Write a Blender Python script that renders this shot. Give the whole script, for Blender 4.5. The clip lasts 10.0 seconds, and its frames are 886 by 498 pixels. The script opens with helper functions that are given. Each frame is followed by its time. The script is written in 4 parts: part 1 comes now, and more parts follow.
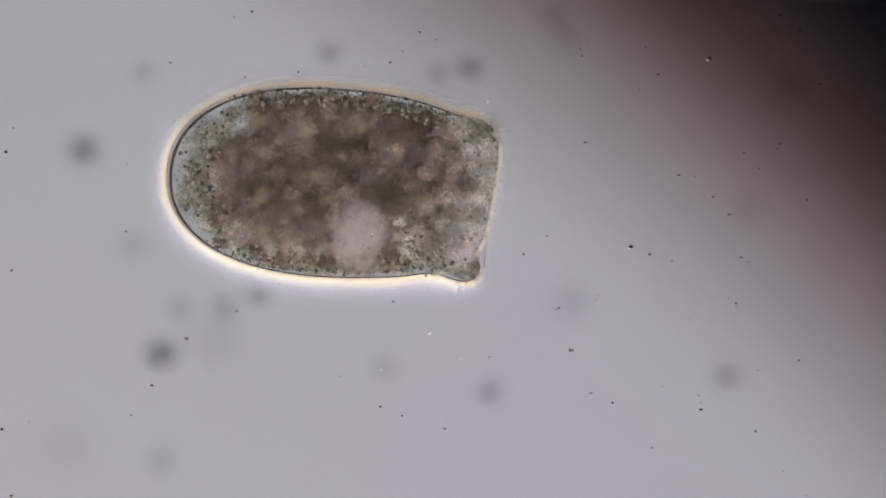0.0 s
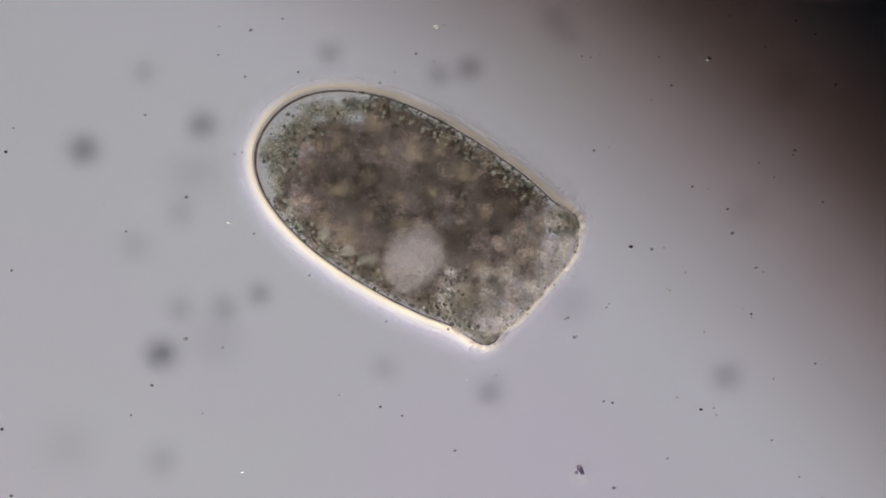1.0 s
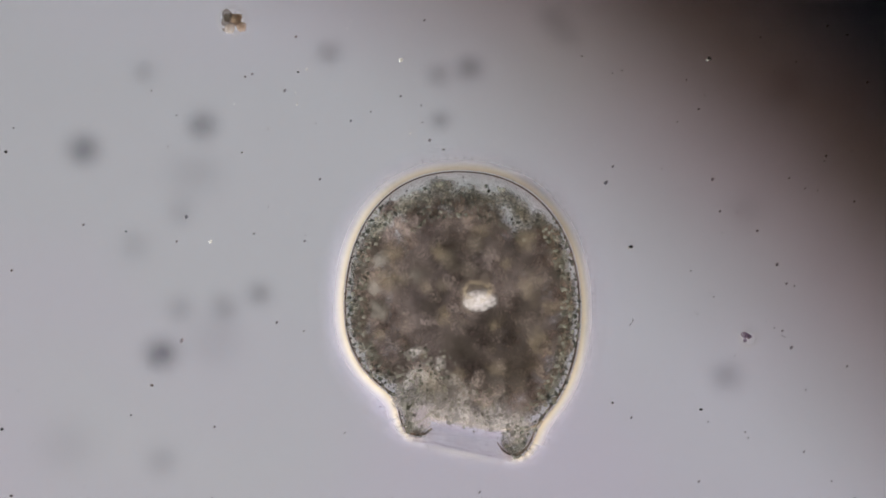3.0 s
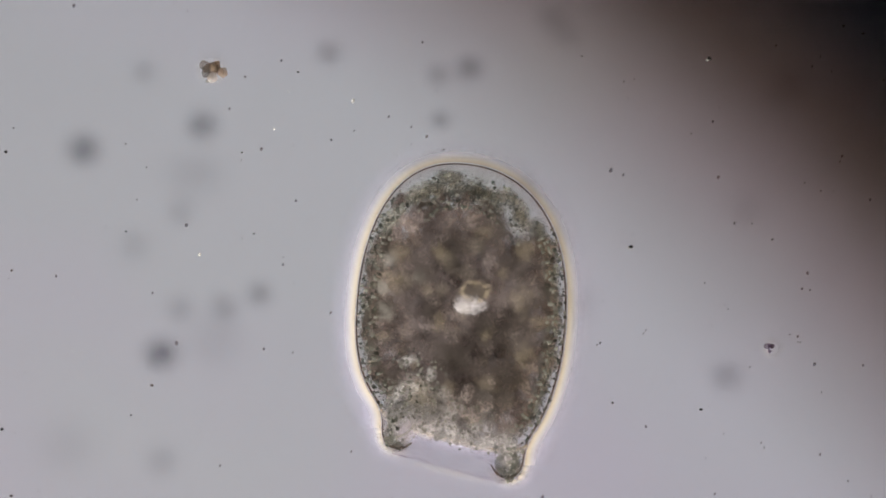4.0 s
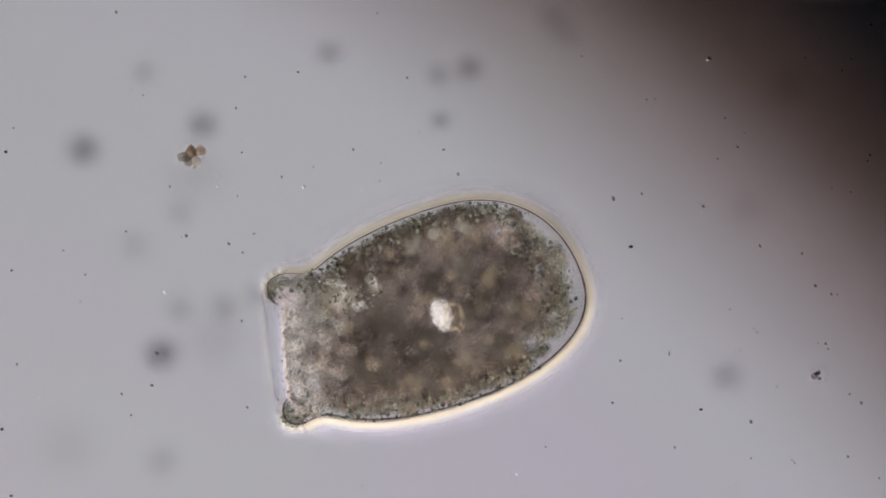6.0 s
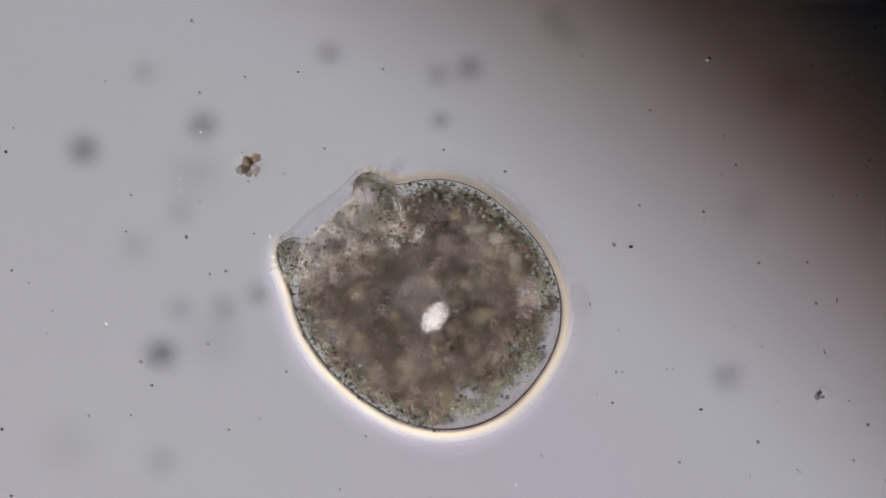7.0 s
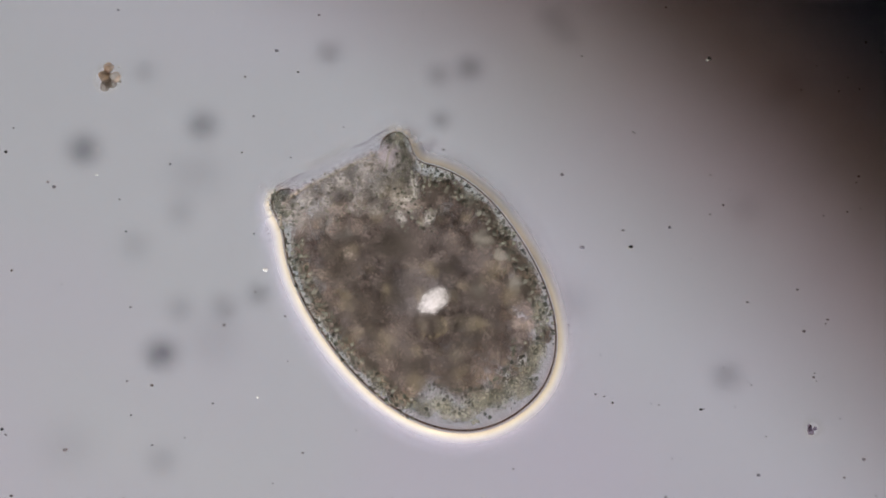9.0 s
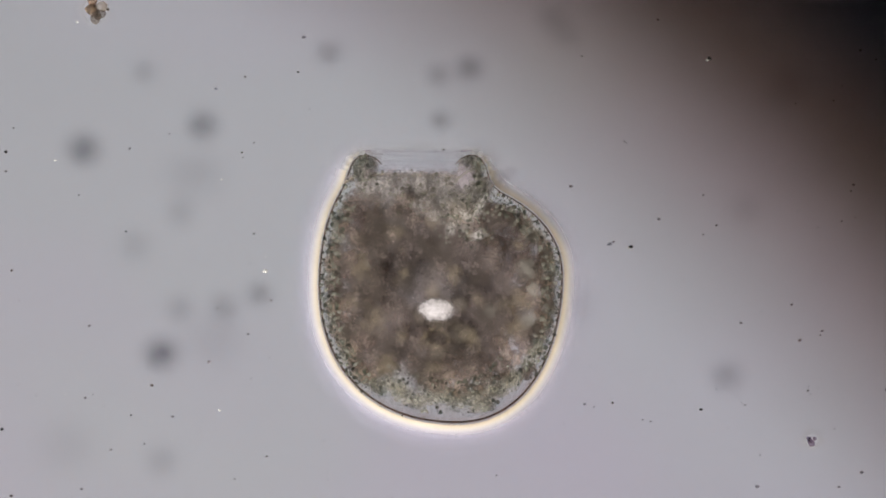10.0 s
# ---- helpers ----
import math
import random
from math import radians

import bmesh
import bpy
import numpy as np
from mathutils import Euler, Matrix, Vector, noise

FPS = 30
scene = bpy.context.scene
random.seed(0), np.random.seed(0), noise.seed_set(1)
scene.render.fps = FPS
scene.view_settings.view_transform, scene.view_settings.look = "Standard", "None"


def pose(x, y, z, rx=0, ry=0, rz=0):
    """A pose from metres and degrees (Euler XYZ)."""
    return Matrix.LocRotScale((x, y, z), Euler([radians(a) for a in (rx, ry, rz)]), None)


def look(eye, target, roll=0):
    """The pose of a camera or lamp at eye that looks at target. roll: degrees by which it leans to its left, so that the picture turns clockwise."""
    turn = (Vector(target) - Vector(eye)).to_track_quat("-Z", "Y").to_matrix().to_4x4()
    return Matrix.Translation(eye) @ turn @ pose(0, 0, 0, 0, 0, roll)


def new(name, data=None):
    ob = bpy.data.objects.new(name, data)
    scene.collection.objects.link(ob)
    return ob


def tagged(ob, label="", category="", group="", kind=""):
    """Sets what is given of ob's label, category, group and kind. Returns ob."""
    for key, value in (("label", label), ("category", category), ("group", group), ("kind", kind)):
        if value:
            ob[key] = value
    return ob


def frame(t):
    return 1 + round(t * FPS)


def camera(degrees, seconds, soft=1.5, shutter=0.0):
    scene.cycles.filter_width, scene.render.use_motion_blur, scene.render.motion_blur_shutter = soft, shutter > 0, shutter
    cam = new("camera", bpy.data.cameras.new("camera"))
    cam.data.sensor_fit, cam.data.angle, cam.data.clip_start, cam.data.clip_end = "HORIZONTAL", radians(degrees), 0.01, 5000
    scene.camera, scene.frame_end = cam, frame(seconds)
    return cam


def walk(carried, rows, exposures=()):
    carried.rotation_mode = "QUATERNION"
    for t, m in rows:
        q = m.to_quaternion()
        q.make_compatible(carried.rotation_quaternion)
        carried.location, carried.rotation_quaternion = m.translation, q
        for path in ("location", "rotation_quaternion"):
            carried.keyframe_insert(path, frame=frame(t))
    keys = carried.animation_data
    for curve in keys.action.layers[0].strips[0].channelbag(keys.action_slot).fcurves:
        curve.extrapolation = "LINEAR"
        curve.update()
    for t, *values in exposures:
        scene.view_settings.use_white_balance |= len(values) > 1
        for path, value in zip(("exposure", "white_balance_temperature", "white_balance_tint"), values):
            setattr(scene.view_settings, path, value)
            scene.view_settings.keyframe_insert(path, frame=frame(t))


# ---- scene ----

# A water drop on a microscope slide, built three thousand times enlarged: 3 mm here are 1 micrometre there.
FIELD = 1.2                     # metres across the picture at the plane of the animal
MIC = FIELD / 400               # one micrometre
UNIT = FIELD / 1568             # one picture pixel at the plane in focus
LEVEL = 20 * MIC                # height of the plane in focus above the slide
HEIGHT = LEVEL + FIELD / 2 / math.tan(radians(12))
cam = camera(24, 10.0, soft=1.65)
walk(cam, [(0, pose(0, 0, HEIGHT)), (10, pose(0, 0, HEIGHT))], exposures=[(0, 0.0), (10, 0.0)])


def spot(x, y, z=LEVEL):
    """Where a picture pixel (x to the right, y down) falls at the height z."""
    k = UNIT * (HEIGHT - z) / (HEIGHT - LEVEL)
    return Vector(((x - 784) * k, (441 - y) * k, z))


# ---- light: a substage lamp, plus an added warm lamp, shading blade and fill lamps ----
world = bpy.data.worlds.new("world")
scene.world = world
world.use_nodes = True
world.node_tree.nodes["Background"].inputs[0].default_value = (0.5, 0.5, 0.6, 1)
world.node_tree.nodes["Background"].inputs[1].default_value = 0.004
scene.cycles.transparent_max_bounces = 48


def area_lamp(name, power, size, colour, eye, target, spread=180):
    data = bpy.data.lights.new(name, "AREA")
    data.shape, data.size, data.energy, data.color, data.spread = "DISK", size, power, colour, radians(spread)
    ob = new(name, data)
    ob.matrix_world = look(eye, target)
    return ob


area_lamp("substage_lamp", 130, 1060 * MIC, (0.862, 0.946, 1.0), (-84 * MIC, -171 * MIC, -1790 * MIC), (-84 * MIC, -171 * MIC, 0))
# Second lamp, added only to warm the edge of the dark corner
area_lamp("substage_lamp", 60.5, 880 * MIC, (1.0, 0.62, 0.46), (-409 * MIC, -525 * MIC, -1770 * MIC), (-409 * MIC, -525 * MIC, 0))
# Fill lamps above the slide, added to brighten the halo and the plasm
FILL_LAMPS = [(215, 10.8, (1.0, 0.965, 0.93)), (305, 9.0, (1.0, 0.93, 0.78)), (35, 0.6, (1.0, 0.80, 0.60)), (125, 3.8, (1.0, 0.93, 0.82))]
for turn, power, colour in FILL_LAMPS:
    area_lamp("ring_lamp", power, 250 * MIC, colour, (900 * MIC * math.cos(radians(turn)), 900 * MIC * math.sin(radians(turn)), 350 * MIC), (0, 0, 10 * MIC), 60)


# ---- materials ----
class Nodes:
    """A small builder of node materials."""

    def __init__(self, name):
        self.mat = bpy.data.materials.new(name)
        self.mat.use_nodes = True
        self.tree = self.mat.node_tree
        self.tree.nodes.clear()
        self.out = self.tree.nodes.new("ShaderNodeOutputMaterial")

    def add(self, kind, values=None, **settings):
        node = self.tree.nodes.new("ShaderNode" + kind)
        for key, value in settings.items():
            setattr(node, key, value)
        for key, value in (values or {}).items():
            if hasattr(value, "is_output"):
                self.tree.links.new(value, node.inputs[key])
            else:
                node.inputs[key].default_value = value
        return node.outputs[0]

    def math(self, how, a, b=0.0, clamp=False):
        return self.add("Math", {0: a, 1: b}, operation=how, use_clamp=clamp)

    def ramp(self, fac, stops, mode="LINEAR"):
        node = self.tree.nodes.new("ShaderNodeValToRGB")
        node.color_ramp.interpolation = mode
        while len(node.color_ramp.elements) < len(stops):
            node.color_ramp.elements.new(0.5)
        for el, (at, colour) in zip(node.color_ramp.elements, stops):
            el.position, el.color = at, (*colour, 1) if len(colour) == 3 else colour
        self.tree.links.new(fac, node.inputs[0])
        return node.outputs[0]

    def coords(self, shift=True):
        """Object coordinates, moved by a random amount for each object."""
        tex = self.tree.nodes.new("ShaderNodeTexCoord").outputs["Object"]
        if not shift:
            return tex
        rnd = self.tree.nodes.new("ShaderNodeObjectInfo").outputs["Random"]
        return self.add("VectorMath", {0: tex, 1: self.add("CombineXYZ", {0: self.math("MULTIPLY", rnd, 37.0), 1: self.math("MULTIPLY", rnd, 91.0), 2: rnd})}, operation="ADD")

    def random(self):
        return self.tree.nodes.new("ShaderNodeObjectInfo").outputs["Random"]

    def noise(self, vec, scale, detail=3.0, rough=0.55):
        return self.add("TexNoise", {"Vector": vec, "Scale": scale, "Detail": detail, "Roughness": rough})

    def mix(self, fac, a, b):
        node = self.tree.nodes.new("ShaderNodeMix")
        node.data_type = "RGBA"
        for i, v in ((0, fac), (6, a), (7, b)):
            if hasattr(v, "is_output"):
                self.tree.links.new(v, node.inputs[i])
            else:
                node.inputs[i].default_value = v if i == 0 else (*v, 1)
        return node.outputs[2]

    def radius(self, size=1.0):
        """Distance from the object's own upright axis, 1 at the rim of a unit shape."""
        sep = self.tree.nodes.new("ShaderNodeSeparateXYZ")
        self.tree.links.new(self.add("VectorMath", {0: self.coords(False), 3: 1 / size}, operation="SCALE"), sep.inputs[0])
        return self.math("SQRT", self.math("ADD", self.math("MULTIPLY", sep.outputs[0], sep.outputs[0]), self.math("MULTIPLY", sep.outputs[1], sep.outputs[1])))

    def axis(self, which):
        sep = self.tree.nodes.new("ShaderNodeSeparateXYZ")
        self.tree.links.new(self.coords(False), sep.inputs[0])
        return sep.outputs[which]

    def shaders(self, fac, a, b):
        return self.add("MixShader", {0: fac, 1: a, 2: b})

    def done(self, shader):
        self.tree.links.new(shader, self.out.inputs[0])
        return self.mat


def clear_tint(n, density, colour):
    """Light passes, coloured by the pigment as far as it is dense."""
    return n.add("BsdfTransparent", {0: n.mix(density, (1, 1, 1), colour)})


def make_ground_glass():
    n = Nodes("ground_glass")
    v = n.coords(False)
    grain = n.math("MULTIPLY", n.noise(v, 300, 2), 0.10)
    cloud = n.math("MULTIPLY", n.noise(v, 2.3, 3), 0.14)
    # Lilac to grey-green drift of the background light, painted into the glass
    hue = n.ramp(n.noise(v, 1.07, 2), [(0.38, (0.818, 0.803, 0.878)), (0.62, (0.79, 0.816, 0.845))])
    col = n.mix(n.math("ADD", grain, cloud), hue, (0.98, 0.96, 1.0))
    return n.done(n.add("BsdfTranslucent", {0: col}))


def make_glass():
    n = Nodes("slide_glass")
    return n.done(n.add("BsdfPrincipled", {"Base Color": (1, 1, 1, 1), "Roughness": 0.0, "IOR": 1.33, "Transmission Weight": 1.0}))


def make_black():
    n = Nodes("blackened_metal")
    col = n.ramp(n.noise(n.coords(False), 20), [(0.3, (0.006, 0.006, 0.006)), (0.7, (0.012, 0.011, 0.010))])
    return n.done(n.add("BsdfPrincipled", {"Base Color": col, "Roughness": 0.8}))


def make_plasm(name, strength, stops, fine=5.0, edge=0.35, body=0.5, ragged=0.5, own=0.65, size=1.0):
    """Grainy cell plasm: light lost through each lump's thickness is painted as a fade towards its ragged rim."""
    n = Nodes(name)
    v = n.add("VectorMath", {0: n.coords(False), 3: 1 / size}, operation="SCALE")
    v = n.add("VectorMath", {0: v, 1: n.add("CombineXYZ", {0: n.math("MULTIPLY", n.random(), 37.0), 1: n.math("MULTIPLY", n.random(), 91.0)})}, operation="ADD")
    wide = n.noise(v, fine * 0.45, 2)
    reach = n.math("ADD", n.radius(size), n.math("MULTIPLY", n.math("SUBTRACT", wide, 0.5), ragged))
    core = n.ramp(reach, [(edge, (1, 1, 1)), (0.9, (0, 0, 0))], "EASE")
    rim = n.ramp(n.radius(size), [(0.6, (1, 1, 1)), (0.9, (0, 0, 0))], "EASE")
    grain = n.ramp(n.noise(v, fine, 4, 0.6), [(0.39, (0.28, 0.28, 0.28)), (0.59, (1, 1, 1))])
    dens = n.math("MULTIPLY", n.math("MULTIPLY", n.math("MULTIPLY", core, rim), grain), strength, True)
    tone = n.math("ADD", n.math("MULTIPLY", n.random(), own), n.math("MULTIPLY", n.noise(v, fine * 0.35, 4, 0.65), 1 - own))
    flesh = n.add("BsdfDiffuse", {0: n.ramp(tone, [(at, tuple(c * 1.08 for c in col)) for at, col in stops])})
    return n.done(n.shaders(n.math("MULTIPLY", dens, body), clear_tint(n, dens, n.ramp(tone, stops)), flesh))


def make_vacuole():
    n = Nodes("food_vacuole")
    v = n.coords()
    r = n.math("ADD", n.radius(), n.math("MULTIPLY", n.math("SUBTRACT", n.noise(v, 1.3, 3), 0.5), 0.9))
    ring = n.ramp(r, [(0.0, (0.1, 0.1, 0.1)), (0.45, (0.14, 0.14, 0.14)), (0.68, (0.22, 0.22, 0.22)), (0.92, (0, 0, 0))], "EASE")
    grain = n.ramp(n.noise(v, 3.2, 5, 0.7), [(0.3, (0.35, 0.35, 0.35)), (0.7, (1, 1, 1))])
    tone = n.ramp(n.random(), [(0.0, (0.46, 0.38, 0.27)), (0.5, (0.40, 0.36, 0.29)), (1.0, (0.47, 0.385, 0.31))])
    flesh = n.add("BsdfDiffuse")
    n.tree.links.new(tone, flesh.node.inputs[0])
    fill = n.ramp(r, [(0.0, (0.17, 0.17, 0.17)), (0.2, (0.14, 0.14, 0.14)), (0.75, (0, 0, 0))], "EASE")
    return n.done(n.shaders(n.math("MULTIPLY", fill, grain), clear_tint(n, n.math("MULTIPLY", ring, grain), (0.22, 0.19, 0.16)), flesh))


def make_pellicle():
    n = Nodes("pellicle")
    col = n.ramp(n.noise(n.coords(), 300, 3), [(0.3, (0.12, 0.08, 0.055)), (0.7, (0.28, 0.18, 0.12))])
    return n.done(n.shaders(0.72, n.add("BsdfDiffuse", {0: col}), n.add("BsdfTransparent", {0: (0.72, 0.62, 0.54, 1)})))


def make_edge_glow(name="painted_edge_glow", strength=1.0, fading=False):
    """Optical halo painted into the colour: bright next to the wall, lilac and faint further out; a fading one thins
    along its whole length.
    """
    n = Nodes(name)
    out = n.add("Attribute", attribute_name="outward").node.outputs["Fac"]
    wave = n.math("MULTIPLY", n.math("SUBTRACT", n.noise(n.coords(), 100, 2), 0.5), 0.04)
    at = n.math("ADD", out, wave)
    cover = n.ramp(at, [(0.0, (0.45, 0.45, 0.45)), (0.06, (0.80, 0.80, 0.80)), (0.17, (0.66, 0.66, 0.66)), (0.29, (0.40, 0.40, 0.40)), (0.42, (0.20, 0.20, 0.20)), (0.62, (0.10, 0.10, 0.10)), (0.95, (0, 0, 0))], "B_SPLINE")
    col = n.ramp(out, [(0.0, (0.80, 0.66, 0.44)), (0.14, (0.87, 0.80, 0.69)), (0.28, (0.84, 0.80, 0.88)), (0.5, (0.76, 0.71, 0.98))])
    glow = n.shaders(0.22, n.add("BsdfDiffuse", {0: col}), n.add("BsdfTranslucent", {0: col}))
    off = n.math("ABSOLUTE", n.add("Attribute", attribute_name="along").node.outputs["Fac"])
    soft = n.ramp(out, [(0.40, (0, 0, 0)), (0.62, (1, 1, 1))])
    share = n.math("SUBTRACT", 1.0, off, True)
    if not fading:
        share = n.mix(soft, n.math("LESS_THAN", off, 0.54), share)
    return n.done(n.shaders(n.math("MULTIPLY", share, n.math("MULTIPLY", cover, strength)), n.add("BsdfTransparent", {0: (1, 1, 1, 1)}), glow))


def make_ectoplasm(depth=52, name="ectoplasm", strength=1.6):
    n = Nodes(name)
    v = n.coords()
    deep = n.math("DIVIDE", n.math("MULTIPLY", n.add("Attribute", attribute_name="outward").node.outputs["Fac"], -34 * UNIT), depth * UNIT)
    grain = n.ramp(n.noise(v, 230, 4, 0.7), [(0.35, (0.1, 0.1, 0.1)), (0.65, (1, 1, 1))])
    share = n.math("SUBTRACT", 1.0, n.math("ABSOLUTE", n.math("DIVIDE", n.axis(0), 1180 * UNIT / 84)), True)
    dens = n.math("MULTIPLY", n.ramp(deep, [(0.0, (0.42, 0.42, 0.42)), (0.10, (0.40, 0.40, 0.40)), (0.2, (0.42, 0.42, 0.42)), (0.6, (0.55, 0.55, 0.55)), (1.0, (0, 0, 0))], "EASE"), n.math("MULTIPLY", share, n.math("ADD", n.math("MULTIPLY", grain, 0.7), 0.3)))
    hue = n.ramp(n.noise(v, 83, 2), [(0.3, (0.45, 0.45, 0.38)), (0.7, (0.68, 0.65, 0.53))])
    # Optical colour fringe at the wall, painted in as a brown tint
    fringe = n.ramp(deep, [(0.05, (1, 1, 1)), (0.2, (0, 0, 0))], "EASE")
    return n.done(clear_tint(n, n.math("MULTIPLY", dens, strength, True), n.mix(fringe, hue, (0.42, 0.29, 0.20))))


def make_clear(name, colour, density, scale=130):
    n = Nodes(name)
    grain = n.ramp(n.noise(n.coords(), scale, 4, 0.65), [(0.3, (0.35, 0.35, 0.35)), (0.7, (1, 1, 1))])
    return n.done(clear_tint(n, n.math("MULTIPLY", grain, density), colour))


def make_film():
    """A thin drawn-out film, streaked along its length and fading towards its end."""
    n = Nodes("oral_film")
    tex = n.add("Mapping", {0: n.coords(), 3: (30, 300, 100)})
    streak = n.ramp(n.noise(tex, 1.0, 3), [(0.35, (0.15, 0.15, 0.15)), (0.7, (1, 1, 1))])
    end = n.ramp(n.math("DIVIDE", n.axis(0), 170 * UNIT), [(0.15, (1, 1, 1)), (0.85, (0, 0, 0))], "EASE")
    side = n.ramp(n.math("ADD", n.math("MULTIPLY", n.add("Attribute", attribute_name="outward").node.outputs["Fac"], 0.5), 0.5), [(0.0, (0, 0, 0)), (0.05, (1, 1, 1)), (0.13, (0.45, 0.45, 0.45)), (0.5, (0.5, 0.5, 0.5)), (0.8, (0.7, 0.7, 0.7)), (1.0, (0, 0, 0))])
    dens = n.math("MULTIPLY", n.math("MULTIPLY", streak, end), n.math("MULTIPLY", side, 1.0))
    return n.done(clear_tint(n, dens, (0.50, 0.43, 0.52)))


def make_grain(name, stops, clear=0.5):
    n = Nodes(name)
    tone = n.tree.nodes.new("ShaderNodeNewGeometry").outputs["Random Per Island"]
    col = n.ramp(tone, stops, "CONSTANT")
    return n.done(n.shaders(clear, n.add("BsdfDiffuse", {0: col}), n.add("BsdfTransparent", {0: (0.90, 0.90, 0.86, 1)})))


def make_soft(name, colour, cover, ragged, inner=0.3, scale=1.6):
    """A pale milky body with a ragged, fading outline."""
    n = Nodes(name)
    v = n.coords()
    r = n.math("ADD", n.radius(), n.math("MULTIPLY", n.math("SUBTRACT", n.noise(v, scale, 4, 0.6), 0.5), ragged))
    edge = n.ramp(r, [(inner, (1, 1, 1)), (0.85, (0, 0, 0))], "EASE")
    rim = n.ramp(n.radius(), [(0.65, (1, 1, 1)), (0.9, (0, 0, 0))], "EASE")
    cloud = n.ramp(n.noise(v, scale * 2.2, 4, 0.65), [(0.3, (0.55, 0.55, 0.55)), (0.65, (1, 1, 1))])
    amount = n.math("MULTIPLY", n.math("MULTIPLY", edge, rim), n.math("MULTIPLY", cloud, cover))
    return n.done(n.shaders(amount, n.add("BsdfTransparent", {0: (1, 1, 1, 1)}), n.add("BsdfDiffuse", {0: (*colour, 1)})))


def make_ringed():
    """A round body, dark inside, with a broken golden rim."""
    n = Nodes("ringed_vacuole")
    v = n.coords()
    r = n.math("ADD", n.radius(), n.math("MULTIPLY", n.math("SUBTRACT", n.noise(v, 1.6, 3), 0.5), 0.8))
    cover = n.ramp(r, [(0.0, (0.30, 0.30, 0.30)), (0.45, (0.30, 0.30, 0.30)), (0.66, (0.32, 0.32, 0.32)), (0.76, (0.24, 0.24, 0.24)), (0.95, (0, 0, 0))], "EASE")
    broken = n.ramp(n.noise(v, 3.2, 4), [(0.44, (0.1, 0.1, 0.1)), (0.58, (1, 1, 1))])
    col = n.ramp(r, [(0.0, (0.20, 0.17, 0.14)), (0.52, (0.24, 0.20, 0.15)), (0.68, (0.80, 0.67, 0.48)), (0.85, (0.60, 0.48, 0.40))])
    return n.done(n.shaders(n.math("MULTIPLY", cover, broken), n.add("BsdfTransparent", {0: (1, 1, 1, 1)}), n.add("BsdfDiffuse", {0: col})))


def make_smudge():
    n = Nodes("dust_smudge")
    soft = n.ramp(n.radius(), [(0.0, (1, 1, 1)), (0.2, (0.82, 0.82, 0.82)), (0.42, (0.42, 0.42, 0.42)), (0.65, (0.1, 0.1, 0.1)), (0.9, (0, 0, 0))], "B_SPLINE")
    cloud = n.ramp(n.noise(n.coords(), 1.3, 2), [(0.2, (0.7, 0.7, 0.7)), (0.7, (1, 1, 1))])
    red = n.tree.nodes.new("ShaderNodeObjectInfo").outputs["Alpha"]
    return n.done(clear_tint(n, n.math("MULTIPLY", n.math("MULTIPLY", soft, cloud), red), (0.20, 0.20, 0.23)))


def make_speck():
    n = Nodes("speck")
    col = n.ramp(n.random(), [(0.0, (0.015, 0.013, 0.012)), (0.6, (0.06, 0.05, 0.05)), (0.85, (0.16, 0.13, 0.12))])
    return n.done(n.shaders(0.36, n.add("BsdfDiffuse", {0: col}), n.add("BsdfTransparent", {0: (0.6, 0.58, 0.6, 1)})))


def make_pellet():
    n = Nodes("pellet")
    col = n.ramp(n.noise(n.coords(), 170, 3), [(0.35, (0.05, 0.045, 0.07)), (0.65, (0.20, 0.14, 0.17))])
    return n.done(n.shaders(0.74, n.add("BsdfDiffuse", {0: col}), n.add("BsdfTransparent", {0: (0.84, 0.79, 0.87, 1)})))


def make_faint_speck():
    n = Nodes("faint_speck")
    col = n.ramp(n.random(), [(0.0, (0.03, 0.026, 0.024)), (0.6, (0.09, 0.07, 0.07)), (0.85, (0.2, 0.15, 0.14))])
    return n.done(n.shaders(0.76, n.add("BsdfDiffuse", {0: col}), n.add("BsdfTransparent", {0: (0.85, 0.83, 0.85, 1)})))


def make_bright_speck():
    n = Nodes("bright_speck")
    return n.done(n.shaders(0.3, n.add("BsdfDiffuse", {0: (0.85, 0.85, 0.85, 1)}), n.add("BsdfTransparent", {0: (1, 1, 1, 1)})))


def make_debris():
    n = Nodes("debris")
    lump = n.tree.nodes.new("ShaderNodeNewGeometry").outputs["Random Per Island"]
    own = n.ramp(lump, [(0.0, (0.05, 0.06, 0.055)), (0.26, (0.62, 0.43, 0.27)), (0.52, (0.78, 0.77, 0.76)), (0.74, (0.22, 0.20, 0.24))], "CONSTANT")
    col = n.mix(n.math("MULTIPLY", n.noise(n.coords(), 170, 3), 0.5), own, (0.60, 0.52, 0.46))
    return n.done(n.shaders(0.70, n.add("BsdfDiffuse", {0: col}), n.add("BsdfTransparent", {0: (0.90, 0.86, 0.84, 1)})))


GROUND_GLASS, GLASS, BLACK = make_ground_glass(), make_glass(), make_black()
PALE_LUMP = make_soft("pale_lump", (0.60, 0.57, 0.53), 0.36, 1.9, 0.0, 2.2)
RIM_GRAIN = make_grain("rim_granule", [(0.0, (0.04, 0.047, 0.043)), (0.36, (0.085, 0.093, 0.082)), (0.62, (0.22, 0.225, 0.205)), (0.82, (0.44, 0.44, 0.405))], 0.60)
MASS = make_plasm("plasm_mass", 0.70, [(0.3, (0.308, 0.272, 0.268)), (0.5, (0.442, 0.39, 0.378)), (0.65, (0.595, 0.535, 0.488))], 9.0, 0.30, 0.6, 0.3, 0.2)
